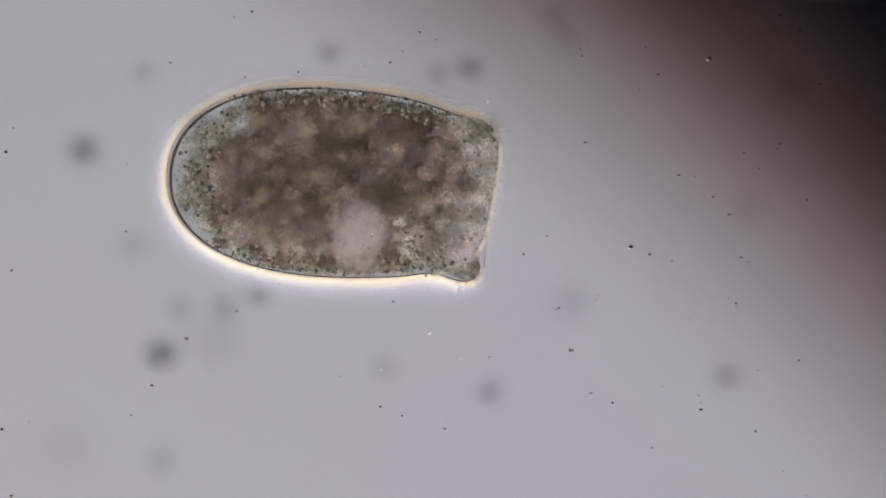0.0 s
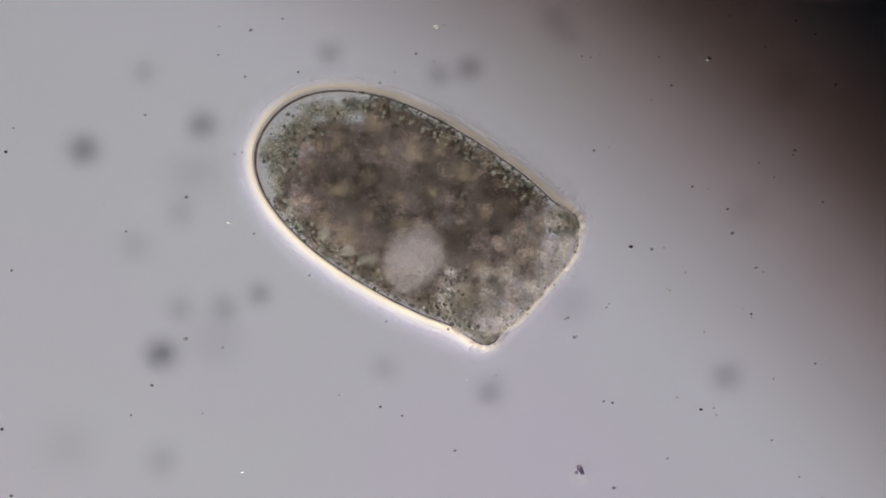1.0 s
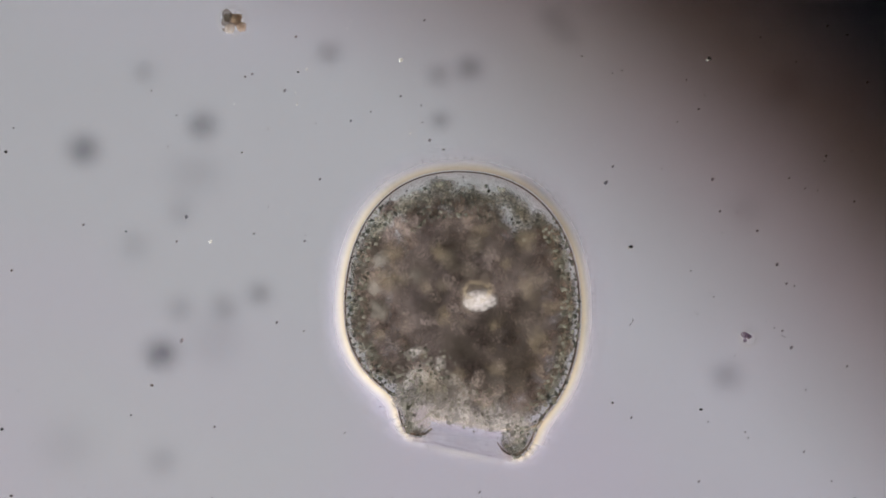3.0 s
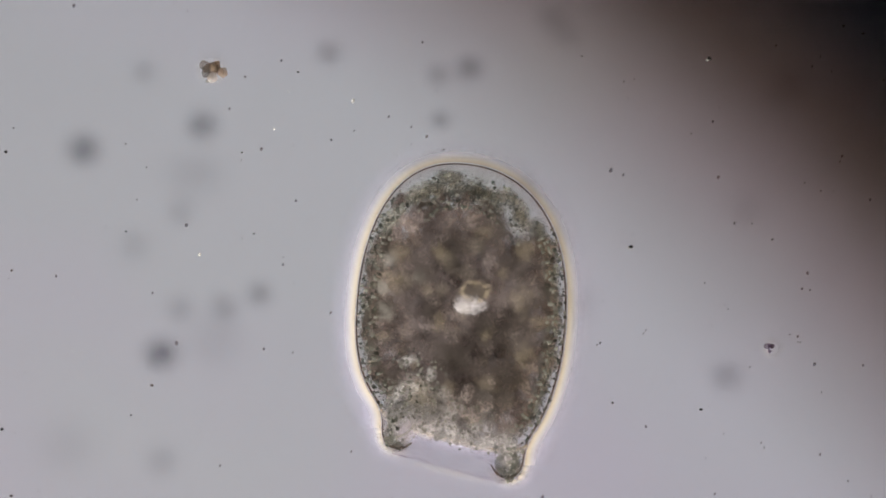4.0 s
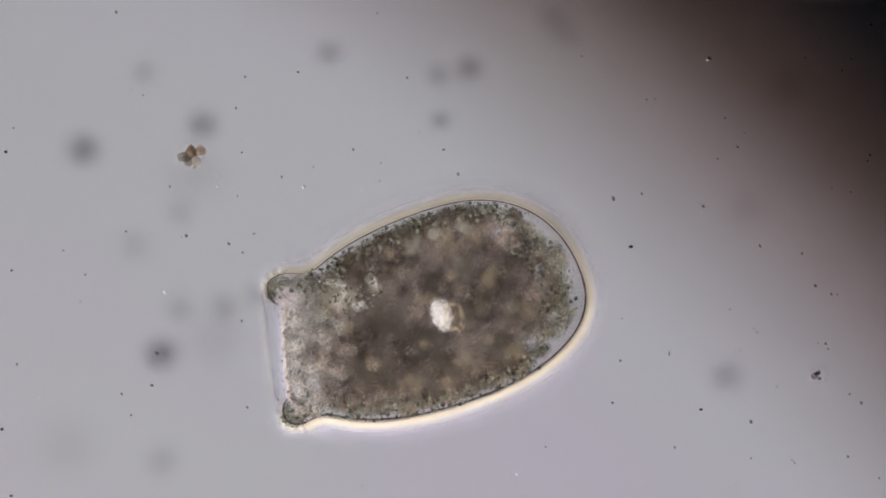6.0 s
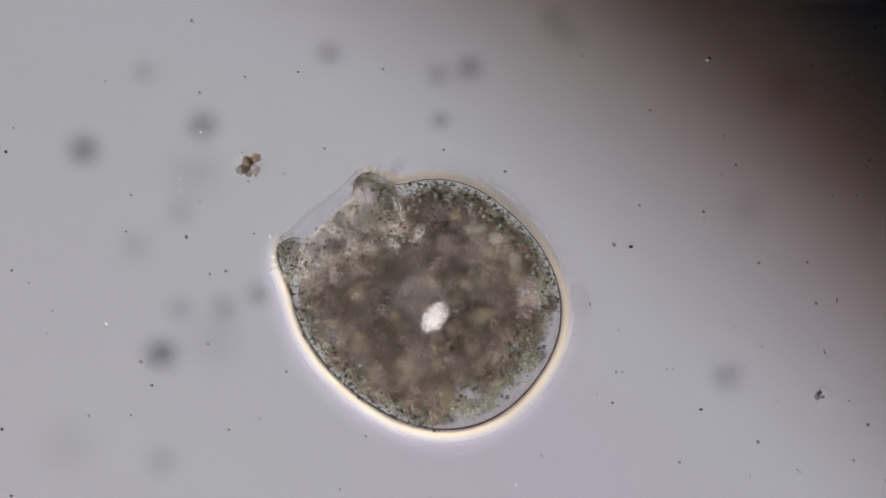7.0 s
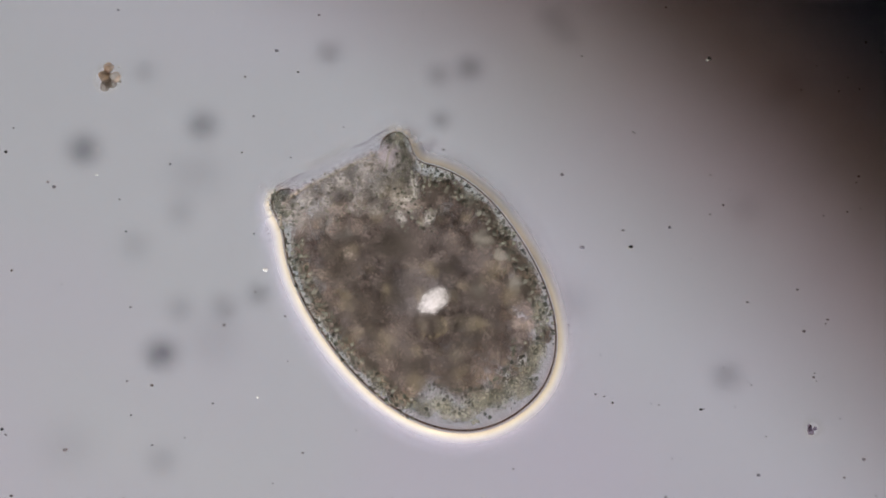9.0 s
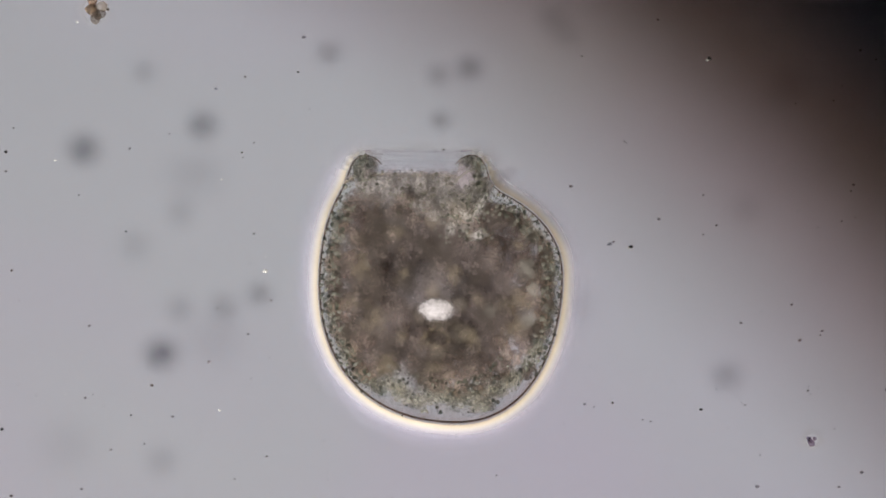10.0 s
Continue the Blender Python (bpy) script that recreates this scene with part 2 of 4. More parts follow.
LUMP = make_plasm("plasm_lump", 1.25, [(0.28, (0.168, 0.14, 0.14)), (0.44, (0.392, 0.33, 0.328)), (0.62, (0.565, 0.48, 0.452)), (0.80, (0.69, 0.60, 0.515))], 4.0, 0.0, 0.62, 1.7, 0.2)
MOUTH_PLASM = make_plasm("mouth_plasm", 0.8, [(0.2, (0.34, 0.33, 0.325)), (0.7, (0.74, 0.70, 0.71))], 4.0, 0.0, 0.7, 1.1, 0.5)
PALE_RIM = make_plasm("pale_rim_plasm", 0.62, [(0.37, (0.25, 0.25, 0.232)), (0.46, (0.50, 0.49, 0.46)), (0.58, (0.87, 0.85, 0.81))], 8.0, 0.0, 0.9, 1.2, 0.2)
VACUOLE, PELLICLE, EDGE_GLOW, ECTOPLASM = make_vacuole(), make_pellicle(), make_edge_glow(), make_ectoplasm()
LIP = make_plasm("lip_plasm", 0.75, [(0.2, (0.30, 0.34, 0.31)), (0.7, (0.66, 0.66, 0.61))], 3.5, 0.75, 0.4, 0.1, 0.3, 30 * UNIT)
FILM = make_film()
THIN = make_clear("front_skin", (0.60, 0.52, 0.50), 0.4, 100)
# Pale vacuole and droplet: light passing through them is put into the diffuse colour
PALE, GRAIN, DROPLET, SMUDGE, SPECK, BRIGHT, DEBRIS, FAINT = make_soft("pale_vacuole", (0.45, 0.41, 0.44), 0.66, 1.2, 0.25, 2.2), make_grain("dark_granule", [(0.0, (0.07, 0.068, 0.06)), (0.4, (0.11, 0.105, 0.09)), (0.7, (0.20, 0.19, 0.16)), (0.85, (0.40, 0.38, 0.35))], 0.74), make_soft("white_droplet", (0.98, 0.94, 1.0), 1.0, 1.4, 0.2, 1.4), make_smudge(), make_speck(), make_bright_speck(), make_debris(), make_faint_speck()


# ---- mesh helpers ----
def mesh_of(name, bm, material, smooth=True):
    data = bpy.data.meshes.new(name)
    bm.to_mesh(data)
    bm.free()
    data.materials.append(material)
    for p in data.polygons:
        p.use_smooth = smooth
    return data


def part(name, data, parent, label=""):
    ob = new(name, data)
    ob.parent = parent
    return tagged(ob, label)


def lump_mesh(name, material, seed, size=1.0, flat=0.5, rough=0.2, detail=3):
    """A rounded uneven lump that stands on z = 0."""
    bm = bmesh.new()
    bmesh.ops.create_icosphere(bm, subdivisions=detail, radius=1)
    shift = Vector((seed * 7.3, seed * 3.1, seed * 1.7))
    for v in bm.verts:
        k = 1 + rough * noise.noise(v.co * 1.3 + shift) + rough * 0.4 * noise.noise(v.co * 3.1 + shift)
        v.co = Vector((v.co.x * k, v.co.y * k, (v.co.z + 1.0) * flat)) * size
    return mesh_of(name, bm, material)


def add_bead(bm, at, r, rng):
    found = bmesh.ops.create_icosphere(bm, subdivisions=1, radius=r)["verts"]
    wide = rng.uniform(0.86, 1.2)
    for v in found:
        v.co = Vector((v.co.x * wide * rng.uniform(0.75, 1.25), v.co.y / wide * rng.uniform(0.75, 1.25), v.co.z * 0.8)) + Vector(at)


# ---- the stage ----
def slab(name, material, sx, sy, z0, z1, bevel=0.0):
    bm = bmesh.new()
    bmesh.ops.create_cube(bm, size=1)
    for v in bm.verts:
        v.co = Vector((v.co.x * sx, v.co.y * sy, z1 if v.co.z > 0 else z0))
    if bevel:
        bmesh.ops.bevel(bm, geom=bm.edges[:], offset=bevel, segments=2, affect="EDGES")
    return new(name, mesh_of(name, bm, material, False))


slide = tagged(slab("microscope_slide", GLASS, 800 * MIC, 560 * MIC, -12 * MIC, 0.0, 1 * MIC), "clear glass microscope slide under the water drop", "slide", kind="structure")
slide.visible_shadow = False
# Diffuser added to stand in for the lit field
tagged(slab("ground_glass_plate", GROUND_GLASS, 1200 * MIC, 1000 * MIC, -153 * MIC, -150 * MIC), "frosted glass plate lit from below", "glass plate", kind="structure")


def iris_blade(x, y, z, hole, reach, turn, half):
    """One unseen blade of a diaphragm, added to shade a corner: a plate with a hollow round edge, a stretch of the ring
    around x, y.
    """
    bm = bmesh.new()
    rows = []
    for r, h in ((hole, 0.0), (hole + 4 * MIC, 2 * MIC), (reach, 2 * MIC), (reach, -4 * MIC), (hole + 4 * MIC, -4 * MIC), (hole, -2 * MIC)):
        rows.append([bm.verts.new((x + r * math.cos(a), y + r * math.sin(a), z + h)) for a in [radians(turn - half + 2 * half * i / 48) for i in range(49)]])
    for k in range(6):
        a, b = rows[k], rows[(k + 1) % 6]
        for i in range(48):
            bm.faces.new((a[i], a[i + 1], b[i + 1], b[i]))
    bm.faces.new([r[0] for r in rows]), bm.faces.new([r[-1] for r in rows][::-1])
    bmesh.ops.recalc_face_normals(bm, faces=bm.faces[:])
    return tagged(new("diaphragm_blade", mesh_of("diaphragm_blade", bm, BLACK, False)), "unseen black blade set to shade the upper right, as a field diaphragm", "diaphragm", kind="structure")


# Out of sight; placed so that its shadow darkens the upper right corner
iris_blade(-826.5 * MIC, -1068.5 * MIC, -365 * MIC, 1420 * MIC, 2300 * MIC, 49, 48)

# ---- the animal: seven guiding points through time (seconds, x, y in picture pixels, fitted to the view) ----
POLE = [(0, 293, 310), (0.5, 388, 262), (1, 459, 230), (1.5, 540, 228), (2, 676, 212), (2.5, 783, 266), (2.6, 810, 305), (4, 805, 287), (4.5, 842, 290), (5, 894, 303), (5.5, 968, 352), (5.7, 1012, 415), (6.1, 1038, 522), (6.45, 1016, 619), (6.55, 974, 636), (6.8, 952, 665), (8, 957, 697), (9, 925, 731), (9.5, 847, 767), (9.6, 832, 771), (9.7, 790, 745), (10, 800, 753)]
SIDE_A = [(0, 590, 492), (0.5, 600, 500), (1, 650, 510), (1.5, 635, 515), (2, 600, 476), (2.5, 619, 500), (2.6, 603, 520), (4, 628, 580), (4.5, 625, 590), (5, 623, 540), (5.5, 626, 465), (5.7, 710, 395), (6.1, 778, 367), (6.45, 837, 375), (6.55, 841, 334), (6.8, 868, 346), (8, 886, 362), (9, 897, 385), (9.5, 946, 502), (9.6, 944, 465), (9.7, 997, 480), (10, 999, 490)]
SIDE_B = [(0, 560, 152), (0.5, 740, 180), (1, 800, 222), (1.5, 845, 262), (2, 935, 390), (2.5, 970, 590), (2.6, 1036, 550), (4, 1005, 545), (4.5, 1006, 521), (5, 973, 596), (5.5, 942, 664), (5.7, 885, 710), (6.1, 788, 721), (6.45, 709, 704), (6.55, 674, 739), (6.8, 640, 720), (8, 625, 657), (9, 585, 617), (9.5, 578, 553), (9.6, 576, 520), (9.7, 545, 490), (10, 562, 490)]
NECK_A = [(0, 765, 482), (0.5, 792, 525), (1, 804, 579), (1.5, 795, 634), (2, 745, 700), (2.5, 683, 760), (2.6, 700, 698), (4, 678, 728), (4.5, 648, 722), (5, 597, 690), (5.5, 555, 622), (5.7, 545, 580), (6.1, 547, 457), (6.45, 589, 367), (6.55, 669, 353), (6.8, 695, 338), (8, 695, 312), (9, 730, 285), (9.5, 800, 262), (9.6, 815, 265), (9.7, 850, 325), (10, 868, 330)]
NECK_B = [(0, 815, 205), (0.5, 930, 272), (1, 990, 365), (1.5, 1020, 465), (2, 1010, 645), (2.5, 960, 770), (2.6, 960, 740), (4, 930, 790), (4.5, 910, 797), (5, 850, 815), (5.5, 695, 826), (5.7, 650, 805), (6.1, 538, 705), (6.45, 484, 592), (6.55, 522, 576), (6.8, 515, 535), (8, 500, 470), (9, 498, 400), (9.5, 540, 310), (9.6, 553, 300), (9.7, 598, 340), (10, 610, 325)]
LIP_A = [(0, 826, 474), (0.5, 858, 528), (1, 862, 588), (1.5, 854, 659), (2, 777, 738), (2.5, 699, 816), (2.6, 740, 745), (4, 702, 775), (4.5, 655, 770), (5, 585, 733), (5.5, 535, 660), (5.7, 505, 622), (6.1, 492, 476), (6.45, 531, 364), (6.55, 622, 361), (6.8, 647, 338), (8, 656, 302), (9, 700, 255), (9.5, 783, 240), (9.6, 797, 238), (9.7, 822, 302), (10, 835, 297)]
LIP_B = [(0, 852, 238), (0.5, 955, 305), (1, 1003, 398), (1.5, 1033, 492), (2, 1008, 668), (2.5, 942, 814), (2.6, 922, 780), (4, 900, 828), (4.5, 862, 845), (5, 785, 855), (5.5, 660, 843), (5.7, 610, 818), (6.1, 496, 699), (6.45, 449, 570), (6.55, 516, 503), (6.8, 514, 462), (8, 500, 424), (9, 500, 358), (9.5, 541, 282), (9.6, 562, 265), (9.7, 627, 303), (10, 645, 297)]
HEADING = [(0, 2), (0.5, 16), (1, 30), (1.5, 42), (2, 64), (2.5, 84), (2.6, 88), (4, 91), (4.5, 97), (5, 112), (5.5, 128), (5.7, 142), (6.1, 169), (6.45, 192), (6.55, 204), (6.8, 213), (8, 225), (9, 233), (9.5, 250), (9.6, 255), (9.7, 270), (10, 272)]
FRONT = [(0, 80), (2, 80), (2.5, 94), (2.6, 25), (4, 20), (5, 40), (5.7, 50), (6.45, 50), (6.55, 35), (6.8, 35), (8, 15), (9, 40), (9.6, 40), (9.7, 10), (10, 15)]
STEPS = sorted(set([round(i * 0.25, 3) for i in range(41)] + [2.53, 2.57, 2.6, 2.7, 5.7, 6.4, 6.45, 6.5, 6.55, 6.65, 9.6, 9.63, 9.67, 9.7, 9.85]))


def glide(rows, t):
    """Values between the rows at t, smooth and without overshoot."""
    xs = np.array([r[0] for r in rows], float)
    ys = np.array([r[1:] for r in rows], float)
    d = (ys[1:] - ys[:-1]) / (xs[1:] - xs[:-1])[:, None]
    m = np.vstack([d[:1], 0.5 * (d[1:] + d[:-1]), d[-1:]])
    flat = np.vstack([np.zeros_like(d[:1], bool), d[1:] * d[:-1] <= 0, np.zeros_like(d[:1], bool)])
    low = np.minimum(np.abs(np.vstack([d[:1], d])), np.abs(np.vstack([d, d[-1:]]))) * 3
    m = np.where(flat, 0, np.clip(m, -low, low))
    i = int(np.clip(np.searchsorted(xs, t, "right") - 1, 0, len(xs) - 2))
    h = xs[i + 1] - xs[i]
    s = (t - xs[i]) / h
    return (2 * s**3 - 3 * s**2 + 1) * ys[i] + (s**3 - 2 * s**2 + s) * h * m[i] + (3 * s**2 - 2 * s**3) * ys[i + 1] + (s**3 - s**2) * h * m[i + 1]


PLATES, RIM, LIP_PLATES = 102, 20, 9
KNOB = 29 * UNIT                # radius of a lip


def even(points, count):
    """The line through the points, cut into even steps."""
    gap = np.hypot(*np.diff(points, axis=0).T)
    along = np.concatenate([[0], np.cumsum(gap)])
    at = np.linspace(0, along[-1], count)
    return np.stack([np.interp(at, along, points[:, k]) for k in (0, 1)], axis=1)


def quarter(pole, side, forward, power=2.25):
    """From the side to the pole: a quarter of a superellipse that leaves the side along the body's axis."""
    a = np.linspace(0, math.pi / 2, 40)
    across = np.array((-forward[1], forward[0]))
    back = pole - side
    long, wide = back @ forward, back @ across
    return side + np.outer(np.sin(a) ** (2 / power) * long, forward) + np.outer((1 - np.cos(a) ** (2 / power)) * wide, across)


def flank(neck, side, forward):
    """From the neck to the side, ending along the axis."""
    s = np.linspace(0, 1, 30)[:, None]
    reach = abs((neck - side) @ forward)
    away = side - neck
    t0, t1 = away * 0.55 + (away - (away @ forward) * forward) * 1.15, -forward * reach * 1.45
    return (2 * s**3 - 3 * s**2 + 1) * neck + (s**3 - 2 * s**2 + s) * t0 + (3 * s**2 - 2 * s**3) * side + (s**3 - s**2) * t1


def lip_arc(lip, other, neck, forward):
    """Round the outside of a lip: from its tip to where the line to the neck touches it."""
    out = (lip - other) / math.hypot(*(lip - other))
    to = neck - lip
    gap = math.hypot(*to)
    base, lean = math.atan2(to[1], to[0]), math.acos(min(0.8, KNOB / gap))
    ends = [(base + lean * g, g) for g in (1, -1)]
    start, way = max(ends, key=lambda e: out @ (math.cos(e[0]), math.sin(e[0])))
    tip = forward * 0.35 - out * 0.94
    turn = ((math.atan2(tip[1], tip[0]) - start) * way) % math.tau
    turn = min(max(turn, 2.0), 3.5)
    a = start + way * np.linspace(turn, 0, 24)
    return lip + KNOB * np.stack([np.cos(a), np.sin(a)], axis=1)


SHAPES = {}


def shape(t):
    """The animal at t: centre, heading, the wall from neck to neck, the front edge, both lips; metres, in its own space."""
    if t in SHAPES:
        return SHAPES[t]
    pole, sa, sb, na, nb, la, lb = [np.array((1, -1)) * (glide(rows, t) - (784, 441)) * UNIT for rows in (POLE, SIDE_A, SIDE_B, NECK_A, NECK_B, LIP_A, LIP_B)]
    centre = (pole + sa + sb + (na + nb) / 2) / 4
    heading = -radians(glide(HEADING, t)[0])
    forward = np.array((math.cos(heading), math.sin(heading)))
    wall = np.vstack([flank(na, sa, forward), quarter(pole, sa, forward)[1:], quarter(pole, sb, forward)[::-1][1:], flank(nb, sb, forward)[::-1][1:]])
    body = even(wall, 85)
    line = even(np.vstack([lip_arc(la, lb, na, forward), wall, lip_arc(lb, la, nb, forward)[::-1]]), 500)
    soft = np.pad(line, ((9, 9), (0, 0)), "edge")
    line[4:-4] = np.stack([np.convolve(soft[:, k], np.ones(19) / 19, "valid") for k in (0, 1)], axis=1)[4:-4]
    wall = even(line, PLATES + 1)
    u = np.linspace(0, 1, 60)
    bulge = glide(FRONT, t)[0] * UNIT
    front = even(nb + np.outer(u, na - nb) + np.outer((1 - (2 * u - 1) ** 6) * bulge, forward), RIM + 1)
    c, s = math.cos(-heading), math.sin(-heading)
    turn = np.array(((c, -s), (s, c)))
    own = [(p - centre) @ turn.T for p in (wall, front, la, lb, body)]
    SHAPES[t] = (centre, heading, *own)
    return SHAPES[t]


def link_pose(a, b, z):
    """Midway from a to b, x along the line, y to the outside."""
    return pose((a[0] + b[0]) / 2, (a[1] + b[1]) / 2, z, 0, 0, math.degrees(math.atan2(b[1] - a[1], b[0] - a[0])))


LOOPS = {}


def ring_at(t, k):
    """A point of the closed outline; k runs from 0 to 1 once round."""
    if t not in LOOPS:
        LOOPS[t] = np.vstack([shape(t)[6], shape(t)[3][1:]])
    loop = LOOPS[t]
    at = (k % 1) * (len(loop) - 1)
    i = min(int(at), len(loop) - 2)
    return loop[i] + (loop[i + 1] - loop[i]) * (at - i)


MOVES = []                      # (thing, function of time that gives its pose)
animal = tagged(new("ciliate"), "brown grainy bell-shaped ciliate with a painted bright halo on the slide", "ciliate")
MOVES.append((animal, lambda t: pose(*shape(t)[0], 0, 0, 0, math.degrees(shape(t)[1]))))


def sweep(name, material, path, profile, closed=False, taper=0.0, reach=1.0, pitch=0.0):
    """The profile (outward, up) carried along a flat path; 'outward' keeps how far out each point lies, 'along' how far from the
    middle of a strip, 1 being the distance to the next strip."""
    path = np.array(path)
    ahead = np.gradient(path, axis=0)
    ahead /= np.hypot(ahead[:, 0], ahead[:, 1])[:, None]
    bm = bmesh.new()
    cols, far, along = [], [], []
    for n, (p, d) in enumerate(zip(path, ahead)):
        col = []
        for y, z in profile:
            k = 1 + taper * y / (50 * UNIT)
            col.append(bm.verts.new((p[0] * k - d[1] * y, p[1] * (k if taper else 1) + d[0] * y, z)))
            far.append(y / (34 * UNIT * reach))
            along.append(p[0] / pitch if pitch else 0.0)
        cols.append(col)
    last = len(profile) if closed else len(profile) - 1
    for a, b in zip(cols, cols[1:]):
        for i in range(last):
            bm.faces.new((a[i], b[i], b[(i + 1) % len(profile)], a[(i + 1) % len(profile)]))
    if closed:
        bm.faces.new(cols[0][::-1]), bm.faces.new(cols[-1])
        bmesh.ops.recalc_face_normals(bm, faces=bm.faces[:])
    else:
        for f in bm.faces:
            f.normal_update()
            if f.normal.z < 0:
                f.normal_flip()
    data = mesh_of(name, bm, material)
    data.attributes.new("outward", "FLOAT", "POINT").data.foreach_set("value", far)
    data.attributes.new("along", "FLOAT", "POINT").data.foreach_set("value", along)
    return data


def straight(length, count=5):
    return [(x, 0.0) for x in np.linspace(-length / 2, length / 2, count)]


STEP = 1430 * UNIT / PLATES
EDGE = [(-0.8 * UNIT, 0.0), (0.8 * UNIT, 0.0), (0.9 * UNIT, 4 * MIC), (0.4 * UNIT, 8 * MIC), (-0.8 * UNIT, 8 * MIC), (-1.1 * UNIT, 4 * MIC)]
# Sloped strip outside the wall, added to carry the painted halo
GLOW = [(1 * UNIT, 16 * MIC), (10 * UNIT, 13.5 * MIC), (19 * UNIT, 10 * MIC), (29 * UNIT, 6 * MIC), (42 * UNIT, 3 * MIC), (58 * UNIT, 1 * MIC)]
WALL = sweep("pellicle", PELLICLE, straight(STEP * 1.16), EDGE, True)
WALL_GLOW = sweep("sheath", EDGE_GLOW, straight(STEP * 1.96, 9), GLOW, taper=0.12, reach=1.65, pitch=STEP)
POLE_GLOW = sweep("sheath", EDGE_GLOW, straight(STEP * 1.96, 9), GLOW, taper=0.30, reach=1.65, pitch=STEP)
NECK_GLOW = sweep("sheath", EDGE_GLOW, straight(STEP * 1.96, 9), GLOW, reach=1.65, pitch=STEP)
CLEAR = sweep("ectoplasm", ECTOPLASM, straight(STEP * 2.0), [(-52 * UNIT, 30 * MIC), (-34 * UNIT, 28.5 * MIC), (-16 * UNIT, 26 * MIC), (-1 * UNIT, 22 * MIC)], taper=0.22)

POLE_CLEAR = sweep("ectoplasm", make_ectoplasm(90, "pole_ectoplasm", 1.4), straight(STEP * 2.0), [(-90 * UNIT, 32 * MIC), (-60 * UNIT, 31 * MIC), (-30 * UNIT, 28 * MIC), (-1 * UNIT, 22 * MIC)], taper=0.2)


def grain_mesh(seed, count, width, near, far, small=1.2, large=3.4, power=1.0):
    rng = random.Random(seed)
    bm = bmesh.new()
    for _ in range(count):
        r = (small + (large - small) * rng.random() ** 2.5) * UNIT
        x, y = rng.uniform(-0.9, 0.9) * width, -(near + (far - near) * rng.random() ** power) * UNIT
        add_bead(bm, (x, y, 30 * MIC + rng.uniform(-2 * MIC, 4 * MIC)), r, rng)
    return mesh_of("grain_band", bm, RIM_GRAIN)


GRAINS = [grain_mesh(i, 18, STEP, 7, 40, 0.9, 4.2) for i in range(11)]
POLE_GRAINS = [grain_mesh(20 + i, 16, STEP, 20, 84, 0.9, 4.0, 0.8) for i in range(9)]
LIP_GRAINS = [grain_mesh(40 + i, 5, STEP, 5, 20, 0.8, 3.4) for i in range(5)]
LIP_CLEAR = sweep("ectoplasm", make_ectoplasm(24, "lip_ectoplasm"), straight(STEP * 1.6), [(-24 * UNIT, 28.5 * MIC), (-16 * UNIT, 26 * MIC), (-1 * UNIT, 22 * MIC)], taper=0.22)
RIM_PLASM = [lump_mesh("rim_plasm", LUMP, 90 + i, 1.0, 0.5, 0.3) for i in range(4)]
PALE_PLASM = [lump_mesh("rim_plasm", PALE_RIM, 94 + i, 1.0, 0.5, 0.3) for i in range(3)]


def wall_move(i):
    return lambda t: link_pose(shape(t)[2][i], shape(t)[2][i + 1], i % 3 * 0.2 * MIC)


def rim_move(i):
    return lambda t: link_pose(shape(t)[3][i], shape(t)[3][i + 1], i % 3 * 0.2 * MIC)


END_GLOWS = [sweep("sheath", make_edge_glow("edge_glow_end", k, True), straight(STEP * 1.96, 9), [(y * 0.75, z) for y, z in GLOW], taper=1.6, reach=1.24, pitch=STEP) for k in (0.1, 0.25, 0.45, 0.65, 0.85, 1.0)]
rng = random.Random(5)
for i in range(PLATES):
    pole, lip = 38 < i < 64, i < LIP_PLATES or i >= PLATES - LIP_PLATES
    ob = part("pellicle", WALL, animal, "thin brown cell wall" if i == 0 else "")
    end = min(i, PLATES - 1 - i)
    part("sheath", END_GLOWS[end] if end < len(END_GLOWS) else NECK_GLOW if end < 11 else POLE_GLOW if pole else WALL_GLOW, ob, "cream glow painted along the wall" if i == 0 else "")
    part("ectoplasm", LIP_CLEAR if lip else POLE_CLEAR if pole else CLEAR, ob, "clear outer plasm" if i == 0 else "")
    grains = LIP_GRAINS if lip else POLE_GRAINS if pole else GRAINS
    tagged(part("grain_band", grains[i % len(grains)], ob, "dark green granules" if i == 0 else ""), kind="stuff")
    if (pole or i % 2) and LIP_PLATES + 2 < i < PLATES - LIP_PLATES - 3:
        pale = pole or i // 2 % 3
        inner = part("rim_plasm", PALE_PLASM[i // 2 % 3] if pale else RIM_PLASM[i // 2 % 4], ob, "dark plasm along the wall" if i == 13 else "")
        r = rng.uniform(22, 32)
        inner.scale = (r * 1.15 * UNIT, r * 0.85 * UNIT, r * 0.5 * UNIT)
        inner.location = (rng.uniform(-6, 6) * UNIT, -(r * 0.85 + (rng.uniform(2, 34) if pole else -4 + rng.uniform(0, 7))) * UNIT, 10 * MIC)
    MOVES.append((ob, wall_move(i)))

# The same painted halo, weaker, along the front edge
FRONT_GLOW = make_edge_glow("front_edge_glow", 0.75)
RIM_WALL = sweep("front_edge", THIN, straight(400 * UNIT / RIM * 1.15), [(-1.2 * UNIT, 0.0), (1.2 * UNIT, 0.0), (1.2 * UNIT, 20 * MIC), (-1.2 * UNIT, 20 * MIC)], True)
RIM_GLOW = sweep("sheath", FRONT_GLOW, straight(800 * UNIT / RIM, 9), [(1 * UNIT, 12 * MIC), (9 * UNIT, 10 * MIC), (16 * UNIT, 7 * MIC), (26 * UNIT, 4 * MIC), (34 * UNIT, 2 * MIC)], taper=0.1, pitch=400 * UNIT / RIM)
